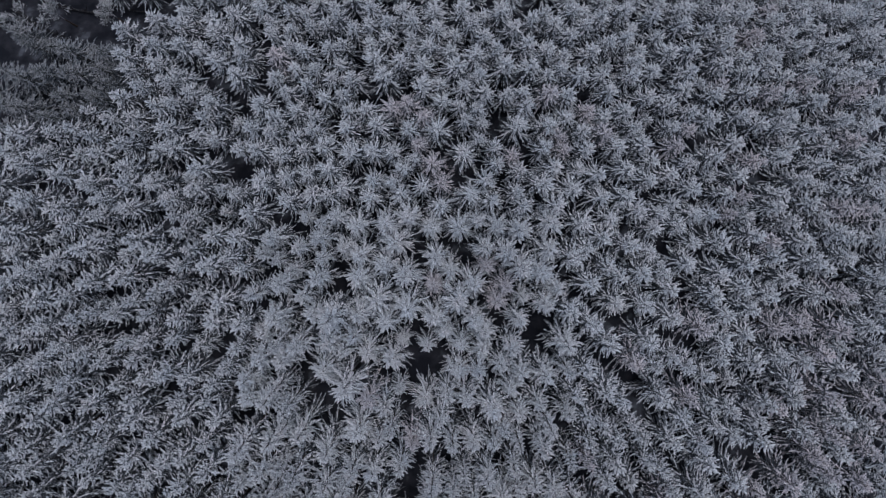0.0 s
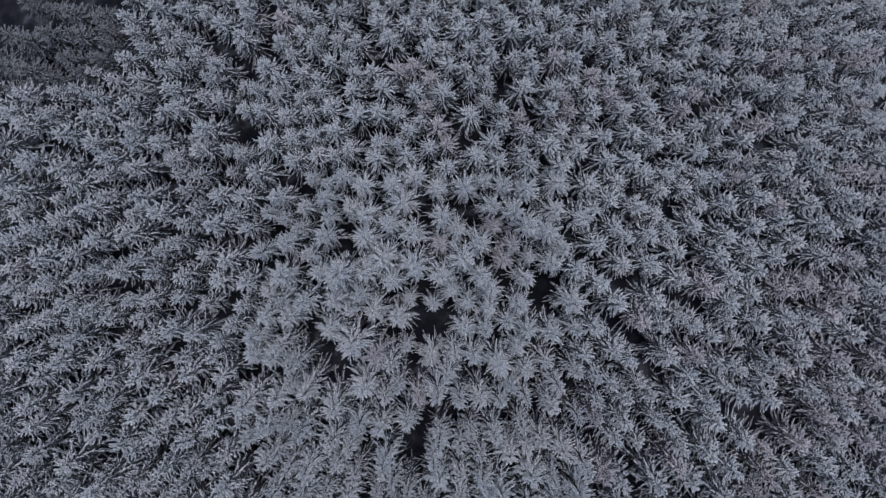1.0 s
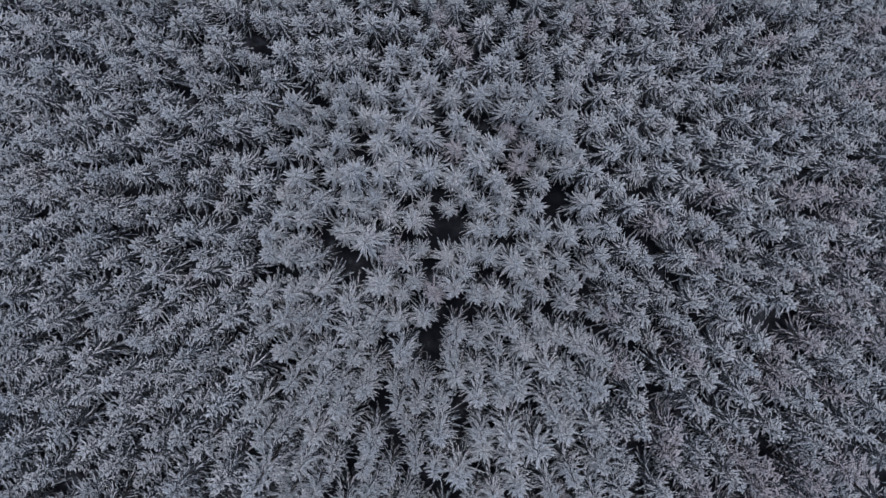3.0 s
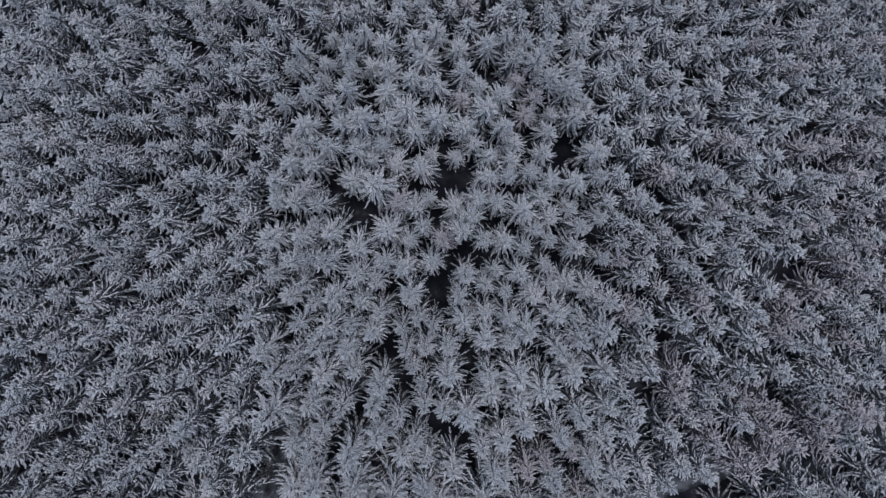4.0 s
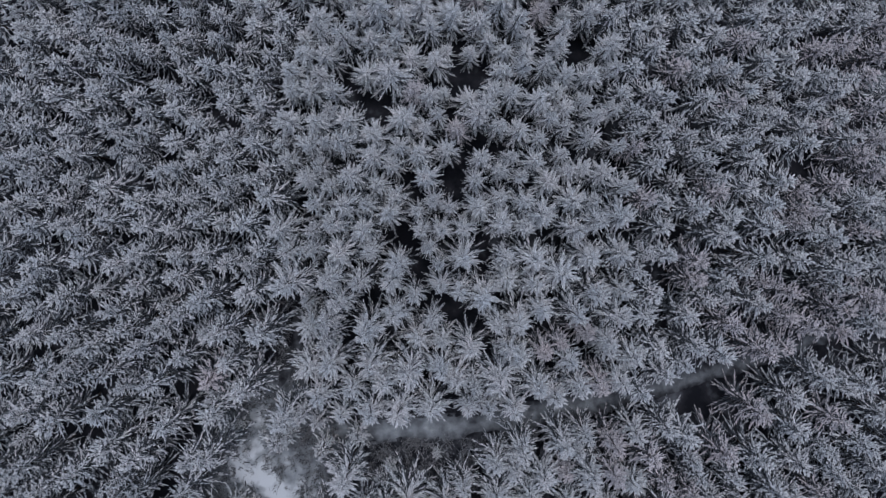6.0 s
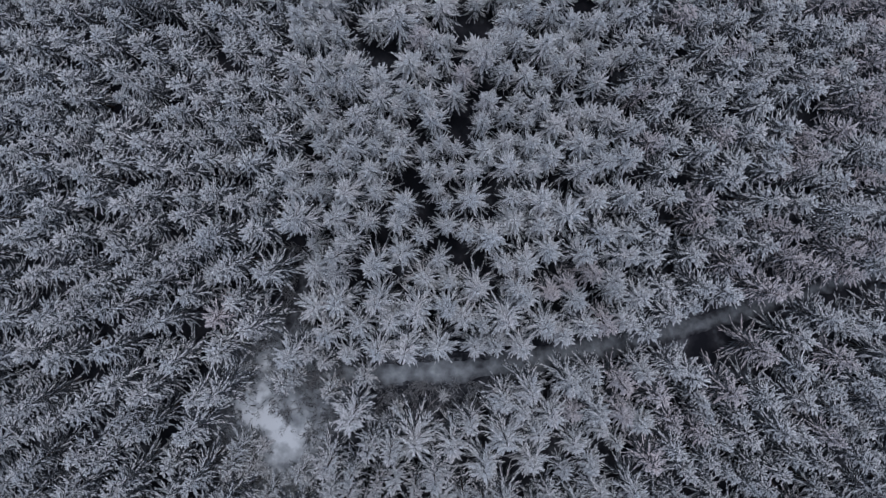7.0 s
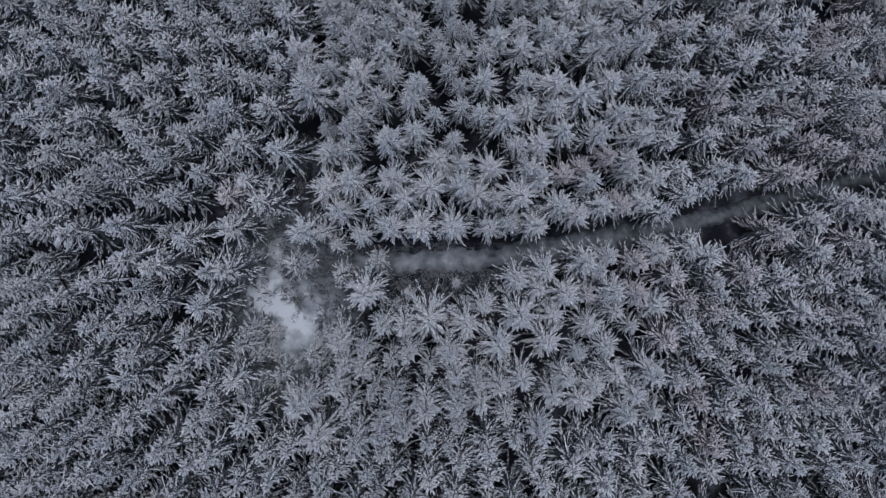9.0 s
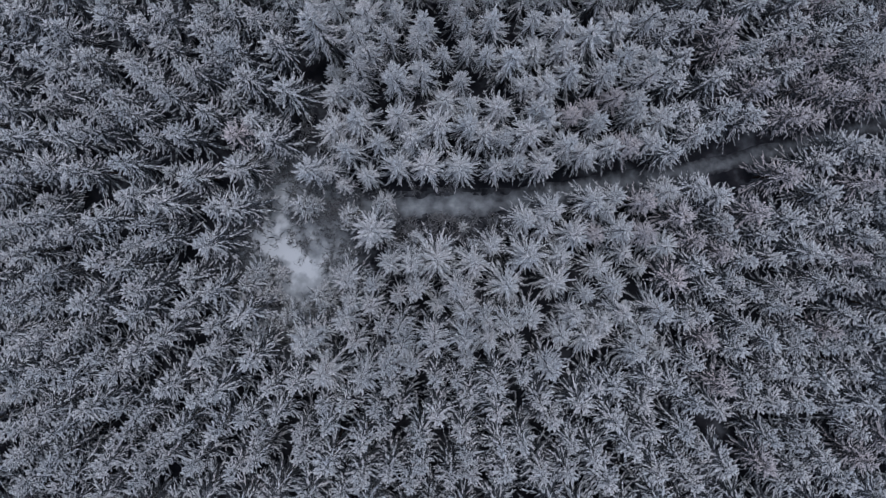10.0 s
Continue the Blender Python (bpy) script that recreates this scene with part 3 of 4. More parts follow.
plant("frosted", [(-49.1, -28.6, 10.1), (-48.8, -26, 10.4), (-45.6, -26, 9), (-41, -25.9, 8.2), (-39, -26.9, 8), (-33.7, -27.8, 10.1), (-31.9, -26.6, 9.3), (-28.2, -26.8, 10.1), (-23.4, -27.8, 11.5), (-21.9, -26.8, 9.8), (-18.2, -27.6, 10.6), (-15.7, -25.2, 12), (-14.8, -28.6, 10.6), (-12.6, -26.6, 10.5), (-10.8, -27.5, 10.7), (-10, -25.4, 10.8), (-7.9, -26, 10.2), (-4.9, -25.6, 10.1), (-1.4, -26.7, 11.2), (0.8, -27.8, 9.9), (2, -26.3, 10.3), (4.6, -26.8, 10.4), (7.6, -26, 9.6), (8, -27.9, 10.2), (9.8, -27.7, 10.3), (11.8, -28.2, 11), (15.7, -25.3, 10.7), (17.7, -27.2, 10.6), (18.7, -25.3, 11.1), (22.6, -25.7, 10), (24.3, -26.5, 9.6), (25.1, -28.5, 10.2), (29.8, -26.2, 9.2)])
plant("frosted", [(-48.3, -30.7, 10.4), (-45.8, -31.2, 9.1), (-45.2, -28.8, 8.8), (-41.8, -31.5, 9.2), (-41.5, -29.7, 8.5), (-36.9, -31.4, 11), (-33.4, -31, 11.8), (-31.5, -30.9, 10.4), (-29.7, -29.1, 11.5), (-27.9, -30.9, 11.8), (-27.2, -29.2, 11), (-24.9, -29.1, 11.8), (-23.3, -30.9, 11.6), (-19.6, -28.9, 10.1), (-17.2, -29.6, 10.2), (-12.3, -29.4, 10.3), (-10.4, -30.7, 10.5), (-7.2, -28.9, 11.5), (-6.4, -31.3, 10.5), (-2, -29, 11.2), (0.8, -30.8, 9.3), (3.1, -28.6, 10.1), (3.2, -31.3, 10.6), (6.2, -29.1, 9.9), (8.6, -31.1, 9.5), (10.8, -31.1, 9.1), (14, -29.6, 10.2), (16.4, -31, 10.1), (28.7, -29.6, 9.1), (33.4, -28.7, 8.4), (35.7, -29.8, 8.7), (39.7, -29, 9.1), (42.1, -31.1, 10.2)])
plant("frosted", [(-47.9, -34, 10.6), (-45, -33.8, 9.8), (-40.6, -33.3, 9.3), (-35.7, -33.9, 11), (-33, -34.2, 10.5), (-30.5, -33.1, 10.8), (-27.9, -33.6, 10.7), (-25.6, -33.7, 11.4), (-18.5, -34.2, 10.4), (-18.4, -31.6, 9.5), (-16.4, -33.6, 10.2), (-15.4, -31.7, 10.8), (-13.6, -34.2, 10.6), (-13.2, -31.7, 11.3), (-11.1, -32.7, 11.3), (-8.1, -32.3, 10.1), (-7.5, -34.3, 10), (-5.5, -34.3, 10), (-4.7, -32, 10.6), (-3.2, -34.1, 10.3), (-1.4, -31.8, 8.4), (0.9, -33.6, 9.9), (3.5, -33.9, 10.4), (5.2, -32.7, 10.9), (8.3, -34.2, 11.1), (10.8, -33.3, 9.9), (13.6, -32.8, 9.1), (18, -34, 10.6), (18.1, -31.5, 11.1), (22.1, -32, 10.8), (29.7, -34, 11.1), (33.3, -33.6, 10.4), (43.4, -33.2, 10.5)])
plant("frosted", [(-47.1, -38.1, 10), (-43.1, -34.9, 9.7), (-42.1, -37.1, 10.3), (-38.6, -37.9, 10), (-36.3, -36.9, 10.7), (-32.1, -37, 10.6), (-29.2, -36.8, 11.4), (-26.8, -37.6, 11.6), (-24.6, -37.8, 11.2), (-23.5, -36.2, 12), (-22.2, -34.3, 9.6), (-20.9, -36.5, 11.8), (-18.8, -36.4, 10.9), (-15.9, -36.8, 11.5), (-12.9, -36.5, 10.5), (-10, -37.7, 9.9), (-6.7, -36.1, 10.2), (-5.7, -37.8, 9.9), (-3.2, -37.2, 9.7), (1.1, -37, 10), (4.2, -37.3, 10.1), (10, -37.1, 10.5), (13.2, -36.7, 11.1), (14.7, -38.5, 10.6), (15.8, -36.8, 11), (18, -36.9, 10.8), (24.2, -34.8, 11.6), (26.2, -38.6, 10.5), (28.6, -37.2, 11.5), (34.9, -34.5, 10.8), (36.8, -38.6, 12.3), (41.6, -34.5, 10), (44, -38.5, 9.3)])
plant("frosted", [(-47.4, -39.8, 9.7), (-46.6, -42.4, 10.2), (-44.2, -41.1, 9.5), (-38.8, -42.3, 9.8), (-36.3, -39.9, 9.8), (-31.7, -38.9, 11.6), (-30.2, -42.2, 13.5), (-28.6, -41.1, 13.3), (-24.4, -40.4, 11.8), (-20.1, -39.4, 13.5), (-16.8, -39.3, 11.9), (-16.4, -43, 13.3), (-15.4, -41.5, 13.5), (-13.7, -39.6, 12.9), (-10.7, -39.5, 10.3), (-10.3, -42.7, 10.2), (-8.2, -40.9, 10), (-5.6, -40, 9.6), (-3.7, -40.7, 8.8), (-1.2, -41.1, 9.5), (4.2, -40, 9.9), (6.8, -38.7, 10.2), (8.2, -42.9, 9.6), (10.3, -40.8, 9.4), (16.4, -40.7, 10.1), (19.8, -43, 10.1), (21.9, -41.4, 10.5), (23.9, -41.3, 10.7), (24.3, -39.5, 10.3), (27.4, -41.9, 11), (27.9, -39.6, 11.6), (36.4, -40.3, 12), (40, -41.5, 12.1)])
plant("frosted", [(-46.7, -44.7, 9.8), (-42.3, -44.5, 12), (-41.4, -47.3, 12.4), (-39.7, -45.7, 11), (-37.4, -47.8, 13.5), (-36.8, -44.2, 11.4), (-34.5, -45.7, 12.9), (-32.1, -43.4, 13.5), (-31.7, -46.9, 8.9), (-27, -47.6, 8.5), (-26.9, -44.1, 12.8), (-16.6, -47.7, 10.3), (-16.6, -44.9, 13.5), (-12.9, -44, 11.8), (-12.6, -47.6, 10.7), (-6.5, -43.4, 9.4), (-2.6, -46.3, 9.2), (0.2, -44, 9.5), (1.3, -46.3, 9.9), (2.5, -44, 9.3), (11.4, -45.5, 9.8), (12.6, -43.1, 10.3), (20.6, -46.2, 10.2), (23.1, -46.9, 9.9), (30.5, -43.3, 10.5), (32.6, -44.3, 11.1), (36.4, -45, 11), (39.7, -44.3, 11.8)])
plant("frosted", [(-46.4, -49.2, 8.9), (-42.1, -49.2, 12.8), (-36.5, -49.6, 10.1), (-34.9, -56, 10.5), (-33.7, -49.4, 10.5), (-21, -52.8, 10), (31, -51.6, 9.2), (34, -49.7, 9.7), (36.3, -50.7, 10), (39.2, -50.5, 9.5)])
plant("frosted", [(-47.7, -58.1, 11.2), (-45.8, -57.3, 11.3), (-45.3, -59.6, 11.6), (-43.4, -58.9, 10.7), (-40.6, -57.6, 10.7), (-36.9, -59.9, 10.7), (-36.3, -58.1, 11), (-34.6, -59.6, 10.6), (-30.6, -59.9, 9.5), (-30, -56.5, 9.6), (-28.2, -56.5, 9.3), (-14.9, -58.6, 9), (-3.3, -60.1, 6.6), (-0, -57.5, 7.9), (0.1, -61, 7.9), (1.9, -58.3, 7.9), (2.7, -56.7, 8), (3.5, -61.1, 7.5), (4.7, -58.9, 7.6), (8.2, -56.5, 7.8), (11.9, -58.9, 7.9), (14.1, -60.2, 7.8), (16.9, -59.7, 8.1), (19.7, -60.8, 7.9), (19.8, -57.5, 8.5), (20.3, -59.1, 8.2), (23.2, -56.9, 8.8), (23.9, -59.1, 8.7), (26.8, -57.5, 9), (28.2, -60.8, 8.6), (30.8, -58, 8.8), (33.8, -56.6, 9.2), (34.7, -59.2, 9.1)])
plant("frosted", [(-46.3, -63.7, 11.2), (-44.9, -62.7, 11.1), (-39.9, -61.4, 11.1), (-38.2, -62.2, 10.8), (-35.7, -64, 12.2), (-32.5, -63.2, 7.8), (-29.8, -64.3, 9.4), (-17.2, -63.3, 8.8), (-14.8, -63.8, 8.8), (-13.3, -61.8, 8.7), (-12.4, -64.8, 9.4), (-11.1, -61.8, 9), (-10.7, -64.2, 10.8), (-8.8, -61.5, 8.6), (-6.9, -63.9, 8.8), (-5.1, -61.8, 8.6), (-1.9, -64, 8.5), (2.8, -63.7, 7.3), (6.2, -65.1, 7.2), (7.4, -62.4, 7.4), (8.9, -64.3, 7.4), (11.9, -62.5, 6.6), (18, -64.2, 8.3), (20.7, -63.6, 7.8), (22, -61.6, 8), (22.4, -64.7, 7.8), (24.8, -61.4, 8.2), (25.6, -64.4, 7.8), (28.1, -64.9, 7.6), (29.9, -63.6, 8.2), (30.2, -61.1, 8.6), (32.6, -64.2, 8.5), (33.3, -61.4, 9)])
plant("frosted", [(-44.8, -65.5, 11.5), (-44.7, -67.7, 11.1), (-41.3, -67.7, 11), (-41, -65.2, 11), (-36.6, -66.2, 10.8), (-33.8, -68.2, 10.5), (-32.1, -65.8, 10.1), (-29.1, -67.3, 10.1), (-26.8, -66.4, 9.4), (-19.8, -68.3, 9.4), (-17.3, -67.1, 9.3), (-16.9, -65.4, 8.9), (-15, -65.6, 9), (-13.9, -67.3, 9.6), (-12.1, -67.1, 9.8), (-9, -68.3, 9.8), (-6.2, -68.3, 9.8), (-6.2, -66.1, 9.3), (-4.1, -66.9, 9.2), (-2, -67.5, 8.9), (0.2, -67, 8.7), (4.4, -66.7, 7.7), (7.4, -67.8, 7.5), (9.6, -66.7, 7.5), (15.4, -67.3, 7.6), (17.1, -66.8, 7.7), (20.5, -65.7, 7.8), (21.6, -67.9, 7.6), (24.6, -66, 7.8), (26.3, -66.3, 7.7), (27.3, -68.5, 7.7), (32.1, -66.9, 8), (34.6, -68.3, 8)])
plant("frosted", [(-46.4, -69.2, 11.1), (-44.6, -71.2, 11.1), (-42.8, -68.7, 11.1), (-41.2, -71.8, 12.3), (-39.6, -70.1, 11), (-38, -71.6, 10.9), (-36.2, -69.7, 10.7), (-30.2, -70.2, 10.2), (-28.7, -69.2, 10.2), (-25.7, -70.3, 9.9), (-21.3, -69.3, 9.5), (-19.1, -71.8, 9.6), (-16.2, -68.8, 9.5), (-15.3, -71.7, 10), (-13.1, -70.3, 9.6), (-11.8, -68.8, 9.8), (-11, -70.9, 10.1), (-6, -70.3, 9.9), (-3.9, -68.9, 9.4), (-1.5, -70, 9), (1.6, -71.3, 8.9), (3.2, -68.7, 7.9), (5.9, -69.2, 7.9), (10.3, -70.4, 7.6), (11.4, -68.8, 7.6), (13.5, -70.9, 7.6), (20.3, -70, 7.6), (23.7, -69.5, 7.7), (26.6, -70.1, 7.7), (29.4, -70.1, 7.9), (30.1, -68.5, 7.9), (31.2, -70.2, 7.9), (33, -69.9, 7.9)])
plant("frosted", [(-46.6, -73.2, 11), (-44.4, -75.1, 11), (-39.8, -74.5, 11), (-37.4, -74.8, 10.8), (-33.2, -72.8, 10.1), (-30.4, -73.7, 10.1), (-28.6, -73.1, 10.2), (-24, -72.9, 9.3), (-21.6, -72.5, 9.7), (-19.1, -74.3, 9.5), (-17.1, -74.2, 9.6), (-14.2, -74.6, 10.1), (-13, -72.7, 10.1), (-12, -74.6, 10.1), (-8.9, -72, 10), (-8.7, -75.1, 10.1), (-7, -72.2, 10), (-6, -73.7, 10), (-3.4, -75, 9.6), (-3.4, -72.3, 10.7), (-0.8, -72, 9.2), (0.7, -74.3, 8.9), (4.7, -74.8, 8), (6.2, -73.3, 8), (8.1, -73.4, 7.9), (10.7, -75.1, 7.4), (13.9, -73.5, 7.6), (16, -75.1, 7.7), (21.7, -73.2, 7.6), (24.1, -72.2, 7.6), (26.3, -72.7, 7.7), (29.6, -73.5, 7.2), (32.7, -72.6, 7.8)])
plant("frosted", [(-45.9, -76.6, 11), (-42.5, -76.5, 11), (-36.8, -76.9, 10.7), (-35.4, -75.3, 10.6), (-33.6, -77.3, 10.4), (-31.9, -76.5, 10.3), (-28.5, -76.6, 10), (-26, -75.6, 10), (-24.8, -77.1, 9.7), (-23.1, -75.2, 9.6), (-21, -76.6, 9.9), (-20.9, -78.5, 9.9), (-18.5, -76.1, 10), (-15.4, -77.5, 10), (-13.5, -76.3, 10.1), (-10.2, -77.2, 10), (-6.4, -76.8, 9.5), (-3, -78, 9.4), (-0.9, -77.9, 9), (1.8, -76.1, 8.8), (3.6, -78.1, 8.7), (7.7, -76.2, 8.2), (11.4, -77.5, 7.9), (14.8, -77.7, 7.6), (18.2, -75.8, 7.7), (21.6, -75.3, 7.6), (23, -78.4, 7.7), (23.9, -75.3, 7.6), (26.7, -75.4, 7.7), (27, -78, 7.7), (30.7, -76, 7.6), (32.2, -78.1, 7.7), (33.7, -75.6, 7.7)])
plant("frosted", [(-45.8, -79, 10.9), (-45.2, -81, 10.9), (-42.9, -79.2, 10.9), (-41.6, -80.8, 10.8), (-38.1, -79.3, 10.8), (-35.3, -78.9, 10.4), (-35.2, -80.9, 10.4), (-32.8, -78.9, 10.4), (-30.3, -79.4, 10.3), (-26.8, -79.9, 10), (-25, -79.1, 9.7), (-18.4, -79.4, 9.9), (-15.4, -80.4, 10), (-12.9, -79.9, 10), (-11, -81, 9.7), (-10, -79.4, 10), (-7.5, -80.7, 9.7), (-6, -78.7, 9.8), (-5.5, -80.4, 9.5), (-2.5, -80.2, 9.4), (0.6, -80.4, 8.9), (3.2, -80.5, 8.8), (6.9, -81.5, 8.4), (11.8, -81, 8), (14.1, -80.4, 7.6), (15.1, -82.2, 7.6), (16.1, -79.2, 7.6), (18.4, -80.7, 7.7), (23.8, -82.5, 7.7), (25.6, -81.5, 7.7), (25.8, -79.2, 7.7), (28.5, -80.6, 7.7), (32.5, -80.7, 7.7)])
plant("frosted", [(30, -82.7, 7.7)])
plant("frosted", [(-17.7, -50.7, 9.1), (-14.4, -49.9, 9.1), (-12.5, -52.3, 9.1), (-9.8, -52.3, 9.1), (-11.3, -49.4, 9.1), (-6.6, -52.3, 9.1), (-4.0, -49.1, 9.1), (-2.2, -49.7, 9.1), (-2.8, -52.3, 9.1), (-0.9, -51.9, 9.1), (0.2, -49.1, 9.1), (-0.2, -51.7, 9.1), (1.8, -52.1, 9.1), (2.5, -47.4, 9.1), (4.3, -50.1, 9.1), (5.9, -51.0, 9.1), (7.5, -47.6, 9.1), (8.5, -50.1, 9.1), (10.5, -50.1, 9.1), (12.7, -49.8, 9.1), (14.7, -50.7, 9.1), (11.8, -46.8, 9.1), (14.1, -47.3, 9.1), (17.3, -49.0, 9.1), (19.4, -48.1, 9.1), (16.7, -46.3, 9.1), (-8.7, -48.3, 9.1), (-5.5, -48.3, 9.1), (-19.4, -52.8, 9.1), (6.7, -55.7, 8.6), (9.2, -55.2, 8.6), (11.9, -55.9, 8.6), (14.1, -54.8, 8.6), (17.2, -54.2, 8.6), (19.2, -55.2, 8.6), (-15.7, -53.1, 6.0), (-18.3, -54.0, 6.0)])
plant("brown", [(-22.5, 23.5, 10.4), (-8.6, -18.8, 10), (-6.8, 16.1, 10.2), (-5, 16.7, 11), (-3.7, -23.2, 8.6), (-3.5, 11.2, 9.9), (-2.8, 14.9, 10.5), (-1.7, 8.7, 9.7), (-1.4, -6.2, 9.1), (-0.6, 6.1, 9.8), (5.1, -4.2, 10.7), (6.2, -8.3, 10.9), (6.9, -46.1, 9.4), (7.2, -6.4, 11.7), (8.4, 9.6, 11.9), (9.7, -45, 10.3), (13.8, 18.4, 10.9), (14.9, 12.5, 10.8), (15.5, 10.7, 10.5), (19.1, 16.3, 10), (20.9, -39.5, 10.2), (21.4, -37.5, 10.4), (22.4, -15.3, 9.1), (24.3, -44.1, 10.6), (24.4, -30.3, 10.6), (30.6, -11.6, 10.8), (30.8, -40.7, 11.7), (35, -32.2, 10.8), (36.3, -42.6, 11.5), (42.5, -25.8, 11.1), (44, -27.7, 11), (45.1, -23.8, 11.1), (49.1, -12.3, 10.5)])
plant("brown", [(-28.6, -49.2, 8.7), (5.1, -47, 9.7), (7.1, -59.1, 7.8), (14.6, -63.5, 7.5), (15.6, -57.2, 8.1), (17.5, -69.4, 7.6), (18.8, -73.6, 8), (22.3, -80.9, 7.7), (27.7, -46.9, 10.4), (27, -53, 9.2)])
plant("green", [(-53.9, 25.4, 9), (-51, 24.5, 9.4), (-55.7, 25.2, 10.2), (-55.4, 20.3, 10.4), (-58.3, 27.4, 9.6), (-56.8, 26, 10.6), (-52.7, 21, 10.6), (-50.3, 14.7, 10.8), (-48.8, 20.9, 10.9)])


# Trees between and beyond those above, to fill the stand out to its edges.
GAPS = [(-7.7, 20), (-53.3, 31), (-63.3, 25.4), (7.9, 16.3), (-15.4, -14.1), (-14.1, -20.2), (-22.2, -33), (-10.4, -29.1), (-1, -24.4), (12.4, -12.3), (17.3, -34.5), (24.2, -29.2), (5.3, -45.7), (19.4, -42.3), (-2.1, -45.5), (-22, -48.4), (43.5, -36.3), (40.6, -25.8), (50.3, -11.7), (-9.4, -47.8), (5.7, -73.4), (9.6, -82.5), (-33.5, -58.6), (-34.7, -69.3), (-33.2, -51.1), (6.9, -36), (45.3, 13.6)]
GAPS += [(-27.9, 19.8), (68.4, 15.9), (-47.9, 29.7), (-45.5, 30.6), (-43.4, 30.9), (-50.7, 30.8), (-51.5, 28.1), (-54.9, 29), (-56.1, 22.3), (-57.3, 23.9), (-48.2, 27.5), (-46.8, 28), (-41.8, 30.9), (-43.1, 29.6), (-44.7, 29), (-46.4, 31.2), (-44.2, 31.3), (-41.6, 31.6), (-44.9, 29.9), (-43.2, 30.3), (-40.7, 30.9), (-39.2, 31.1), (-45.2, 32.7), (-42.6, 32.7), (-40.3, 33)]
GAPS += [(28.0, -55.2), (4.2, -74.4), (0.2, -77.4), (8.3, -81.0), (-33.1, -68.6), (-41.0, -49.9), (-41.2, -54.4), (-42.7, -69.2), (-46.8, -37.0), (-37.3, -35.4), (-35.2, -61.8), (-12.9, -19.7), (-3.5, -15.9), (24.0, -28.3), (39.1, -25.7), (30.3, -37.1), (-2.8, -43.2), (26.5, -54.6), (-12.7, -20.3), (-5.3, -16.5), (12.2, -13.2), (-1.3, -24.6), (-21.9, -32.2), (17.6, -34.1), (23.6, -29.1), (-2.1, -44.3), (5.7, -45.6), (17.8, -41.2), (-21.9, -48.1), (48.7, -12.9), (39.3, -26.9), (-9.8, 19.3), (-7.3, 13.8), (-28.1, 8.5), (2.6, -2.0), (11.7, -13.2), (22.5, -11.0), (25.5, -21.7), (-3.7, -16.2), (-12.3, -21.5), (1.1, -25.7), (30.8, 33.2), (-26.2, 18.3)]
GAPS += [(23.2, -53.7)]
COVERED = [(-53.3, 31), (-62.5, 32.2), (-64.2, 25.5)]
OPEN = [(-18.5, -58.6), (-18.4, -60.3), (-19.2, -57.6), (-17.6, -59.8)]


def fill_stand(tries, need, seed, tall, low, bounds):
    rng = np.random.default_rng(seed)
    cells = {}
    for x, y, *_ in TREES:
        cells.setdefault((int(x // 4), int(y // 4)), []).append((x, y))
    for _ in range(tries):
        x, y = rng.uniform(*bounds[:2]), rng.uniform(*bounds[2:])
        i, j = int(x // 4), int(y // 4)
        near = [p for a in (-1, 0, 1) for b in (-1, 0, 1) for p in cells.get((i + a, j + b), ())]
        if any((x - a) ** 2 + (y - b) ** 2 < need * need for a, b in near):
            continue
        if min(math.hypot(x - a, y - b) for a, b in GAPS) < 2.4 or min(math.hypot(x - a, y - b) for a, b in COVERED) < 6.5:
            continue
        if min(math.hypot(x - a, y - b) for a, b in OPEN) < 2.4:
            continue
        if to_line(x, y, TRACK) < (2.3 if x < 14 else 1.9) or to_line(x, y, LANE) < 1.9 or inside(x, y, CLEARING) or inside(x, y, VERGE):
            continue
        cells.setdefault((i, j), []).append((x, y))
        out = x < -58 + 0.1 * y or x > 63 + 0.3 * y or y > 40 or y < -90
        TREES.append((x, y, rng.uniform(low, tall), "plain" if out else "frosted"))


fill_stand(28000, 2.9, 4, 10.6, 8.4, (-76, 88, -98, 54))
# Lower trees fill the middle, and a few more the flanks.
fill_stand(6000, 2.35, 7, 9.0, 8.0, (-24, 18, -86, 32))
fill_stand(9000, 2.65, 8, 7.6, 6.4, (-62, -26, -92, 34))
fill_stand(9000, 2.65, 9, 7.6, 6.4, (20, 72, -92, 38))


WARM = [(48.8, -14.9), (44.6, -33.7), (46, -20.4), (18.8, -29.2), (36.4, -40.5), (39, -33.8), (22.7, -52.8), (15.4, -57.5), (21.7, -57.6)]
WARM += [(50.2, -13.1), (43.8, -27.5), (50.4, -21.6), (38.1, -31.9)]


def warmer():
    """Towards +x more of the trees carry only a thin, brownish coat."""
    rng = np.random.default_rng(6)
    for i, (x, y, h, kind) in enumerate(TREES):
        share = max(0.0, min(0.12, (x - 8) / 160)) + (0.3 if min(math.hypot(x - a, y - b) for a, b in WARM) < 5.5 else 0.0)
        if kind == "frosted" and rng.random() < share:
            TREES[i] = (x, y, h, "brown")
        if math.hypot((x + 53) * 0.75, y - 20) < 7.5:
            TREES[i] = (x, y, h, "green")


warmer()


def spread():
    """The reach of each crown, from the room that its neighbours leave."""
    p = np.array([t[:2] for t in TREES])
    reach = []
    for a, low in zip(p, (t[2] < 7 for t in TREES)):
        d = np.sort(np.hypot(*(p - a).T))[1:4]
        near = 1.06 if abs(a[0] + 4) < 20 or to_line(*a, TRACK) < 4.5 and a[0] < 22 else 1.0
        reach.append((0.72 if low else near) * float(np.clip((0.63 + 0.14 * random.random()) * d.mean(), 1.4, 2.3)))
    return reach


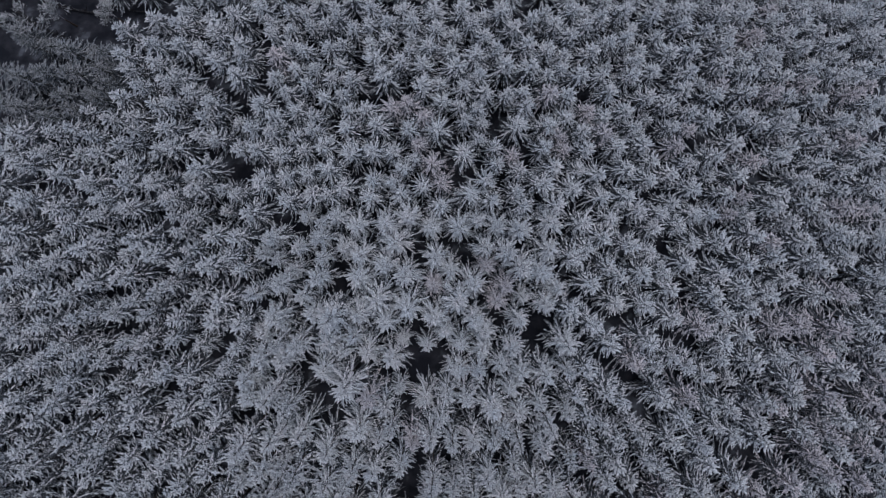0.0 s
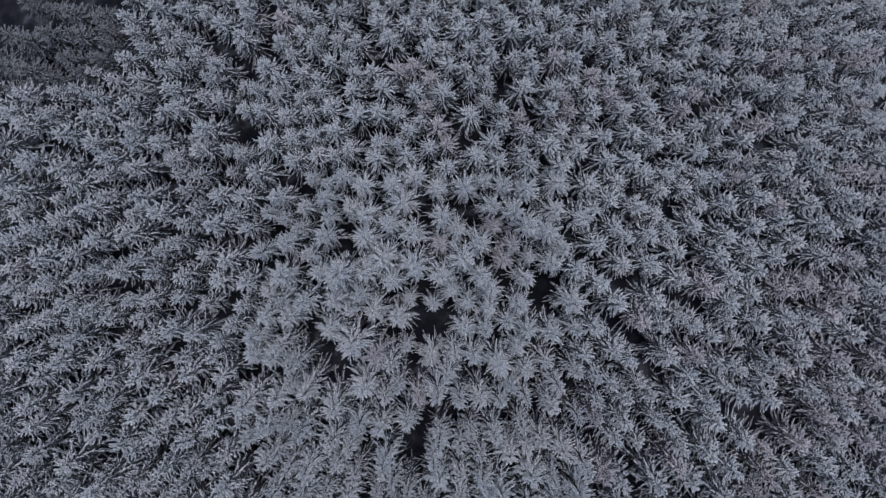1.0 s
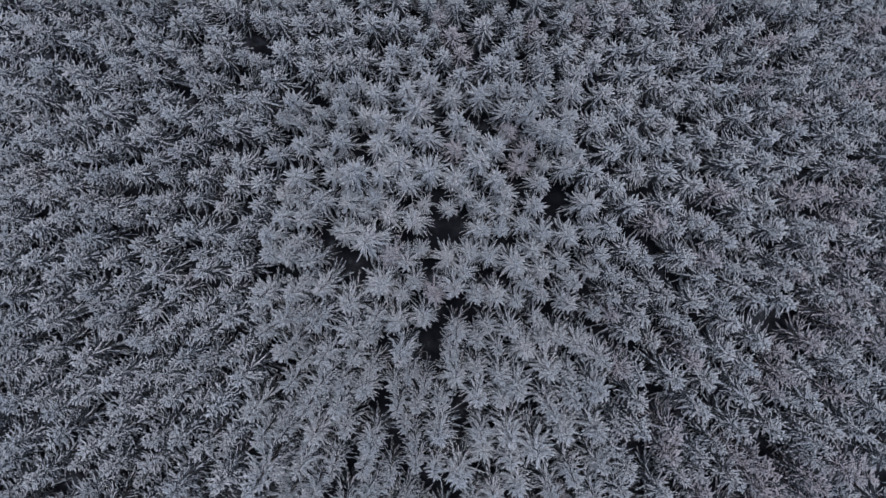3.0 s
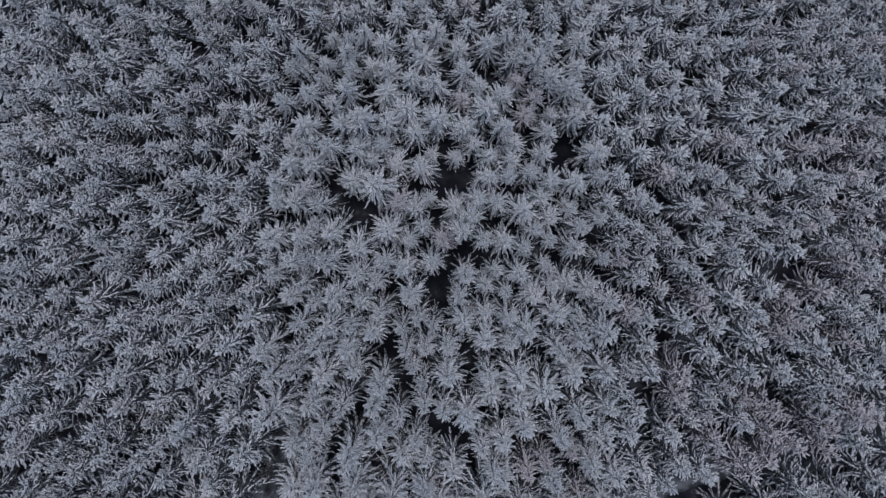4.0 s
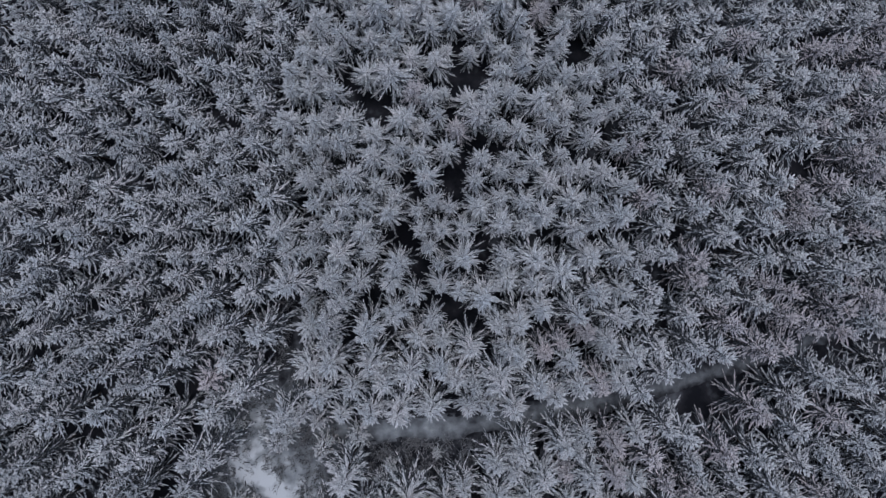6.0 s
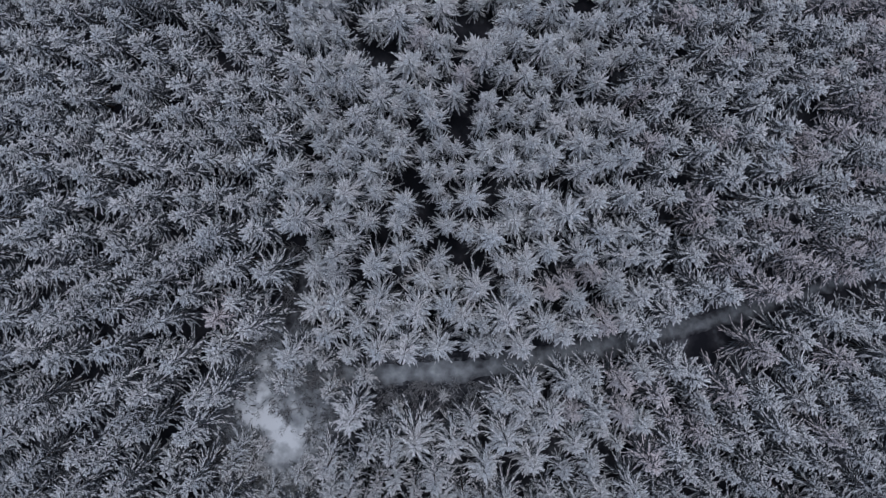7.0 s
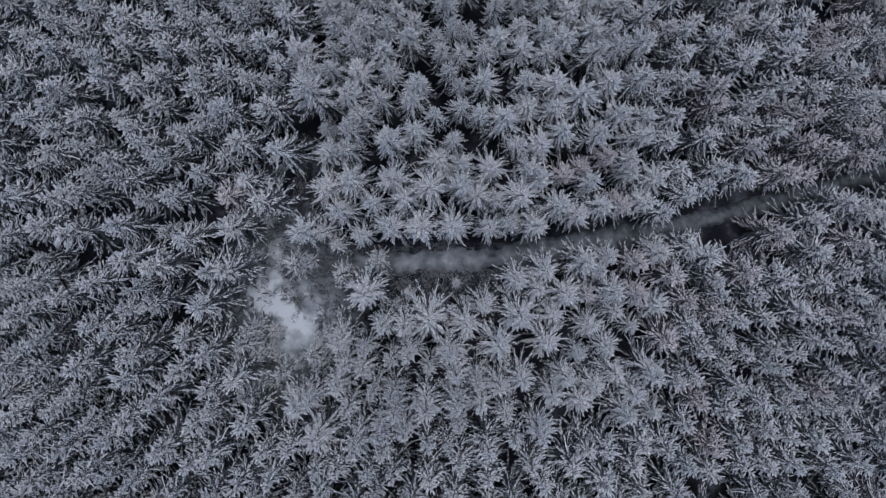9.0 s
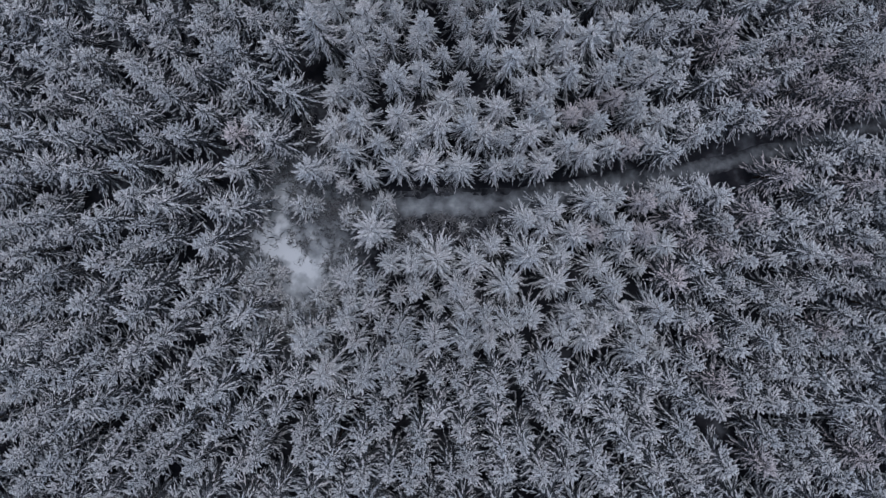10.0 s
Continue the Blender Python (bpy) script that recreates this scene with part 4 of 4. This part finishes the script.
REACH = spread()
LABELS = {"frosted": "tall spruce with drooping branches white with rime, in a dense stand",
          "brown": "spruce with brownish needles under a thin coat of rime",
          "green": "dark green spruce with little rime beside an opening",
          "low": "lower spruce white with rime between taller trees",
          "edge": "rime-white spruce at the edge of a snowy track"}
COATS = {"frosted": FROST, "brown": BROWN, "green": GREEN}
HEADS, CROWNS = {}, {}
LEAN = 3.5                                                      # degrees: the stand leans a little up the slope


def spruce(n, x, y, h, kind, reach):
    """One spruce of its own: trunk and crown under an empty at its foot."""
    k = n % (len(KINDS) if kind == "frosted" else 4)
    look_of = kind
    if kind == "frosted":
        look_of = "edge" if to_line(x, y, TRACK) < 4.5 else "low" if h < 8.7 else kind
    foot = y + h * math.tan(radians(LEAN))
    m = pose(x, foot, float(ground_z(x, foot)) - 0.1, LEAN) @ pose(0, 0, 0, 0, 0, 137.5 * n % 360) @ Matrix.Diagonal((reach / 2, reach / 2, h / 10, 1))
    if (look_of, k) in HEADS:
        return copy_thing(HEADS[look_of, k], m)
    if (kind, k) not in CROWNS:
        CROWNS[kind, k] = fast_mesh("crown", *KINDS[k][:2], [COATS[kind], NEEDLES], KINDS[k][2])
    ob = new("spruce_tree")
    for name, me in (("trunk", TRUNK), ("crown", CROWNS[kind, k])):
        new(name, me).parent = ob
    ob.matrix_basis = m
    tagged(ob, LABELS[look_of], "tree", "spruces of the stand")
    HEADS[look_of, k] = ob
    return ob


def stand(name, trees, label):
    """The further trees of the stand in one mesh: crowns and trunks."""
    vs, fs, ms, at = [], [], [], 0
    cone = np.array([(math.cos(a) * 0.14, math.sin(a) * 0.14, -0.2) for a in (0, 2.1, 4.2)] + [(0, 0, 9.4)], np.float32)
    sides = np.array([(0, 1, 3), (1, 2, 3), (2, 0, 3)], np.int32)
    for n, x, y, h, kind, reach in trees:
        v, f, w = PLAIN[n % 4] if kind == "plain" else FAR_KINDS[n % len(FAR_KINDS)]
        a = math.radians(137.5 * n)
        c, s = math.cos(a) * reach / 2, math.sin(a) * reach / 2
        slant = math.tan(radians(LEAN))
        foot = y + h * slant
        z = float(ground_z(x, foot)) - 0.1
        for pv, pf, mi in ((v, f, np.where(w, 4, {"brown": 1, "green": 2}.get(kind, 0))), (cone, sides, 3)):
            vs.append(np.stack([pv[:, 0] * c - pv[:, 1] * s + x, pv[:, 0] * s + pv[:, 1] * c + foot - pv[:, 2] * h / 10 * slant, pv[:, 2] * h / 10 + z], 1))
            fs.append(pf + at)
            ms.append(np.zeros(len(pf), np.int32) + mi)
            at += len(pv)
    ob = new(name, fast_mesh(name, np.concatenate(vs), np.concatenate(fs), [FROST, BROWN, GREEN, BARK, NEEDLES], np.concatenate(ms)))
    return tagged(ob, label, "trees", kind="stuff")


far_trees = []
for n, ((x, y, h, kind), reach) in enumerate(zip(TREES, REACH)):
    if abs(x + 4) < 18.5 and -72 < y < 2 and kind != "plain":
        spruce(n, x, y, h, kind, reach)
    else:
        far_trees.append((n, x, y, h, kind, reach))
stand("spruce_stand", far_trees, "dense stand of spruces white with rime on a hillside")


# ---- the clearing and the edges of the track ----
SAPLINGS = [(-22.5, -56.0, 5), (-18.0, -57.0, 4.4), (-14.2, -55.6, 4.6), (-21.5, -55.8, 3.6), (-24.7, -56.3, 1.2), (-28.5, -51.6, 5), (-26.0, -51.4, 2), (-27.1, -55.0, 1.6), (-28.2, -55.9, 1.8), (-26.5, -57.7, 1), (-27.0, -62.7, 3), (-24.9, -63.0, 2.2), (-27.4, -63.8, 3.6), (-26.1, -65.0, 2.8), (-27.9, -66.4, 3.4), (-25.5, -64.8, 1.8), (-20.6, -65.0, 2.6), (-19.5, -65.6, 2.4), (-23.8, -67.0, 2.6), (-24.7, -68.1, 2.2), (-21.2, -68.4, 2.4), (-20.0, -68.1, 2.4), (-22.3, -66.2, 1.4), (-25.8, -67.8, 2.4), (-26.8, -68.9, 3), (-20.4, -66.5, 2)]
SAPLINGS += [(-22.9, -69.0, 2.2), (-24.6, -65.6, 1.5), (-10.9, -59.2, 1.5), (-6.1, -58.1, 1.3), (-12.1, -60.4, 1.5), (-7.9, -60.4, 1.8)]
SPROUTS = [crown(41 + k, height=3.0, radius=1.3, whorls=8, twigs=13, depth=2.7, thick=1.25, counts=(6, 9), shelter_shade=0.1) for k in range(4)]
heads = {}
for n, (x, y, h) in enumerate(SAPLINGS):
    k = n % 4
    size = h / 3
    wide = size * (1.1 if h < 2 else 1.0 if h < 3.5 else 0.78)
    m = pose(x, y, bumpy(x, y), 0, 0, 77 * n) @ Matrix.Diagonal((wide, wide, size, 1))
    if k in heads:
        copy_thing(heads[k], m)
        continue
    ob = heads[k] = new("spruce_sapling")
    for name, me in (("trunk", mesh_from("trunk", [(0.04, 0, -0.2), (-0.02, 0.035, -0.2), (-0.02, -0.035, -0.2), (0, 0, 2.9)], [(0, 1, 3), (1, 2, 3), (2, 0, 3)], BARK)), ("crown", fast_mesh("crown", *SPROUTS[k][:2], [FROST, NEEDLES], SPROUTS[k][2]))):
        new(name, me).parent = ob
    ob.matrix_basis = m
    tagged(ob, "small frosted spruce sapling in the snowy clearing", "sapling", "saplings of the clearing")


def shrub(seed):
    """Points and triangles of a low bush: thin stems spreading from the foot, with fine side twigs."""
    rng = np.random.default_rng(seed)
    a, b, half = [], [], []
    for _ in range(int(rng.integers(9, 14))):
        az, lift, L = rng.uniform(0, 6.28), rng.uniform(0.5, 1.45), rng.uniform(0.55, 1.0)
        way = np.array((math.cos(az) * math.cos(lift), math.sin(az) * math.cos(lift), math.sin(lift)))
        foot = np.array((rng.uniform(-0.2, 0.2), rng.uniform(-0.2, 0.2), -0.05))
        a.append(foot)
        b.append(foot + way * L)
        half.append(0.022)
        for f in np.linspace(0.3, 1.0, 10):
            p = foot + way * L * f
            d = way * 0.6 + rng.normal(size=3) * 0.55
            a.append(p)
            b.append(p + d * rng.uniform(0.16, 0.34))
            half.append(rng.uniform(0.016, 0.032))
    return slivers(np.array(a), np.array(b), np.array(half), np.array((0.31, 0.17, 0.93)), seed)


def brush(name, spots, label):
    """Low bushes of thin rimed twigs."""
    kinds = [shrub(61 + k) for k in range(7)]
    vs, fs, at = [], [], 0
    for n, (x, y, size) in enumerate(spots):
        v, f = kinds[n % 7]
        c, s = math.cos(n) * size, math.sin(n) * size
        vs.append(np.stack([v[:, 0] * c - v[:, 1] * s + x, v[:, 0] * s + v[:, 1] * c + y, v[:, 2] * size + bumpy(x, y)], 1))
        fs.append(f + at)
        at += len(v)
    return tagged(new(name, fast_mesh(name, np.concatenate(vs), np.concatenate(fs), [SHRUB])), label, "shrubs", kind="stuff")


def brush_spots():
    rng = np.random.default_rng(12)
    spots = [(x + rng.normal() * 0.25, y + rng.normal() * 0.25, rng.uniform(0.3, 0.6)) for x, y in BUSHES for _ in range(2)]
    edge = CLEARING + CLEARING[:1]
    while len(spots) < 620:
        x, y = rng.uniform(-34, 14), rng.uniform(-74, -42)
        d = to_line(x, y, TRACK)
        ring = to_line(x, y, edge)
        low = -14 < x < -1 and -61.5 < y < -56.8
        within = inside(x, y, CLEARING) and min(math.hypot(x - a, y - b) / r for a, b, r, k in SNOW_LIES if k > 0.6) > 1.6
        if (1.2 < d < 2.4 and y < -54) or ring < 1.8 or low or within or 0.8 < to_line(x, y, LANE) < 2:
            spots.append((x, y, rng.uniform(0.5, 1.4)))
    return spots


BUSHES = [(-26.5, -58.9), (-25.8, -59.3), (-25.1, -59.2), (-24.3, -58.9), (-23.7, -59.3), (-26.1, -60.1), (-26.4, -61.4), (-26.0, -61.8), (-25.7, -62.5), (-24.9, -60.3), (-22.7, -60.9), (-20.2, -60.9), (-23.1, -59.2), (-22.1, -59.0), (-21.5, -59.6), (-24.2, -60.4), (-23.0, -61.2), (-26.8, -59.3), (-23.9, -61.9), (-21.7, -62.1), (-20.8, -62.6), (-27.5, -57.2), (-26.0, -56.2), (-26.5, -57.6), (-25, -63.2), (-24.7, -64), (-20.1, -58), (-19.4, -59.2), (-20.8, -64), (-19.3, -62.8), (-23.5, -65.1)]
brush("undergrowth", brush_spots(), "low bushes of thin rimed twigs round the clearing")


def stick(name, start, end, thick, mat, label, category, lift=0.0, stubs=0, seed=1):
    """A fallen stem from start to end, slightly bent, with broken stubs."""
    rng = np.random.default_rng(seed)
    bm = bmesh.new()
    rings, n, m = [], 12, 7
    a, b = Vector((*start, bumpy(*start) + lift)), Vector((*end, bumpy(*end) + lift))
    way = (b - a).normalized()
    side = way.cross(Vector((0, 0, 1))).normalized()
    top = side.cross(way)
    for i in range(n):
        s = i / (n - 1)
        p = a.lerp(b, s) + side * 0.25 * math.sin(s * 3.1) + top * 0.05 * math.sin(s * 9)
        r = thick * (1 - 0.6 * s)
        rings.append([bm.verts.new(p + (side * math.cos(q) + top * math.sin(q)) * r * (1 + 0.08 * rng.normal())) for q in np.arange(m) * 6.283 / m])
    for r, q in zip(rings, rings[1:]):
        for k in range(m):
            bm.faces.new((r[k], r[(k + 1) % m], q[(k + 1) % m], q[k]))
    bm.faces.new(rings[0][::-1])
    bm.faces.new(rings[-1])
    for _ in range(stubs):
        s = rng.uniform(0.15, 0.95)
        p = a.lerp(b, s)
        d = (side * rng.normal() + top * abs(rng.normal()) + way * 0.5).normalized()
        bmesh.ops.create_cone(bm, segments=5, radius1=thick * 0.25, radius2=0.01, depth=thick * 5, cap_ends=True, matrix=Matrix.Translation(p + d * thick * 2.4) @ d.to_track_quat("Z", "Y").to_matrix().to_4x4())
    me = bpy.data.meshes.new(name)
    bm.to_mesh(me)
    bm.free()
    me.materials.append(mat)
    return tagged(new(name, me), label, category)


LOGS = [(-65.7, 34.1), (-55.4, 28.6), (-61.7, 35.7), (-51.2, 33.2), (-51.7, 35.3), (-45.6, 33.6)]
for k in range(3):
    stick("fallen_log", LOGS[2 * k], LOGS[2 * k + 1], 0.26, LOGBARK, "dark fallen trunk lying in a forest opening", "log", 0.5, 7, k)
TWIGS = [(-26.6, -61.1), (-25.7, -62.5), (-26.8, -59.2), (-25.2, -58.6)]
for k in range(2):
    stick("fallen_branch", TWIGS[2 * k], TWIGS[2 * k + 1], 0.06, LOGBARK, "thin dark branch lying on the snow", "branch", 0.16, 3, k)


def broadleaf(x, y, height, seed):
    """A bare broadleaf tree, all its twigs white with rime."""
    rng = np.random.default_rng(seed)
    a, b, half = [], [], []

    def grow(p, d, length, r, level):
        q = p + d * length
        a.append(p)
        b.append(q + d * length * 0.15)
        half.append(r)
        if level == 5:
            return
        for _ in range((5, 4, 4, 4, 5)[level]):
            e = d + rng.normal(size=3) * 0.5 + (0, 0, 0.12)
            grow(p + (q - p) * rng.uniform(0.55, 1.0), e / np.linalg.norm(e), length * rng.uniform(0.55, 0.75), max(r * 0.6, 0.035), level + 1)

    grow(np.array((0.0, 0.0, height * 0.3)), np.array((0.0, 0.05, 1.0)), height * 0.26, 0.09, 0)
    v, f = pyramids(np.array(a), np.array(b), np.array(half), np.array((0.31, 0.17, 0.93)))
    ob = new("broadleaf_tree")
    new("crown", fast_mesh("crown", v, f, [FROST])).parent = ob
    bm = bmesh.new()
    bmesh.ops.create_cone(bm, segments=8, radius1=0.17, radius2=0.08, depth=height * 0.36, cap_ends=True, matrix=pose(0, 0, height * 0.17))
    me = bpy.data.meshes.new("trunk")
    bm.to_mesh(me)
    bm.free()
    me.materials.append(BARK)
    new("trunk", me).parent = ob
    ob.matrix_basis = pose(x, y, bumpy(x, y) - 0.1)
    return tagged(ob, "bare broadleaf tree with twigs white with rime", "tree")


broadleaf(-60.6, 30.5, 9.0, 3)
broadleaf(-55.8, 31.4, 8.5, 8)
broadleaf(-48.0, 31.6, 8.5, 5)
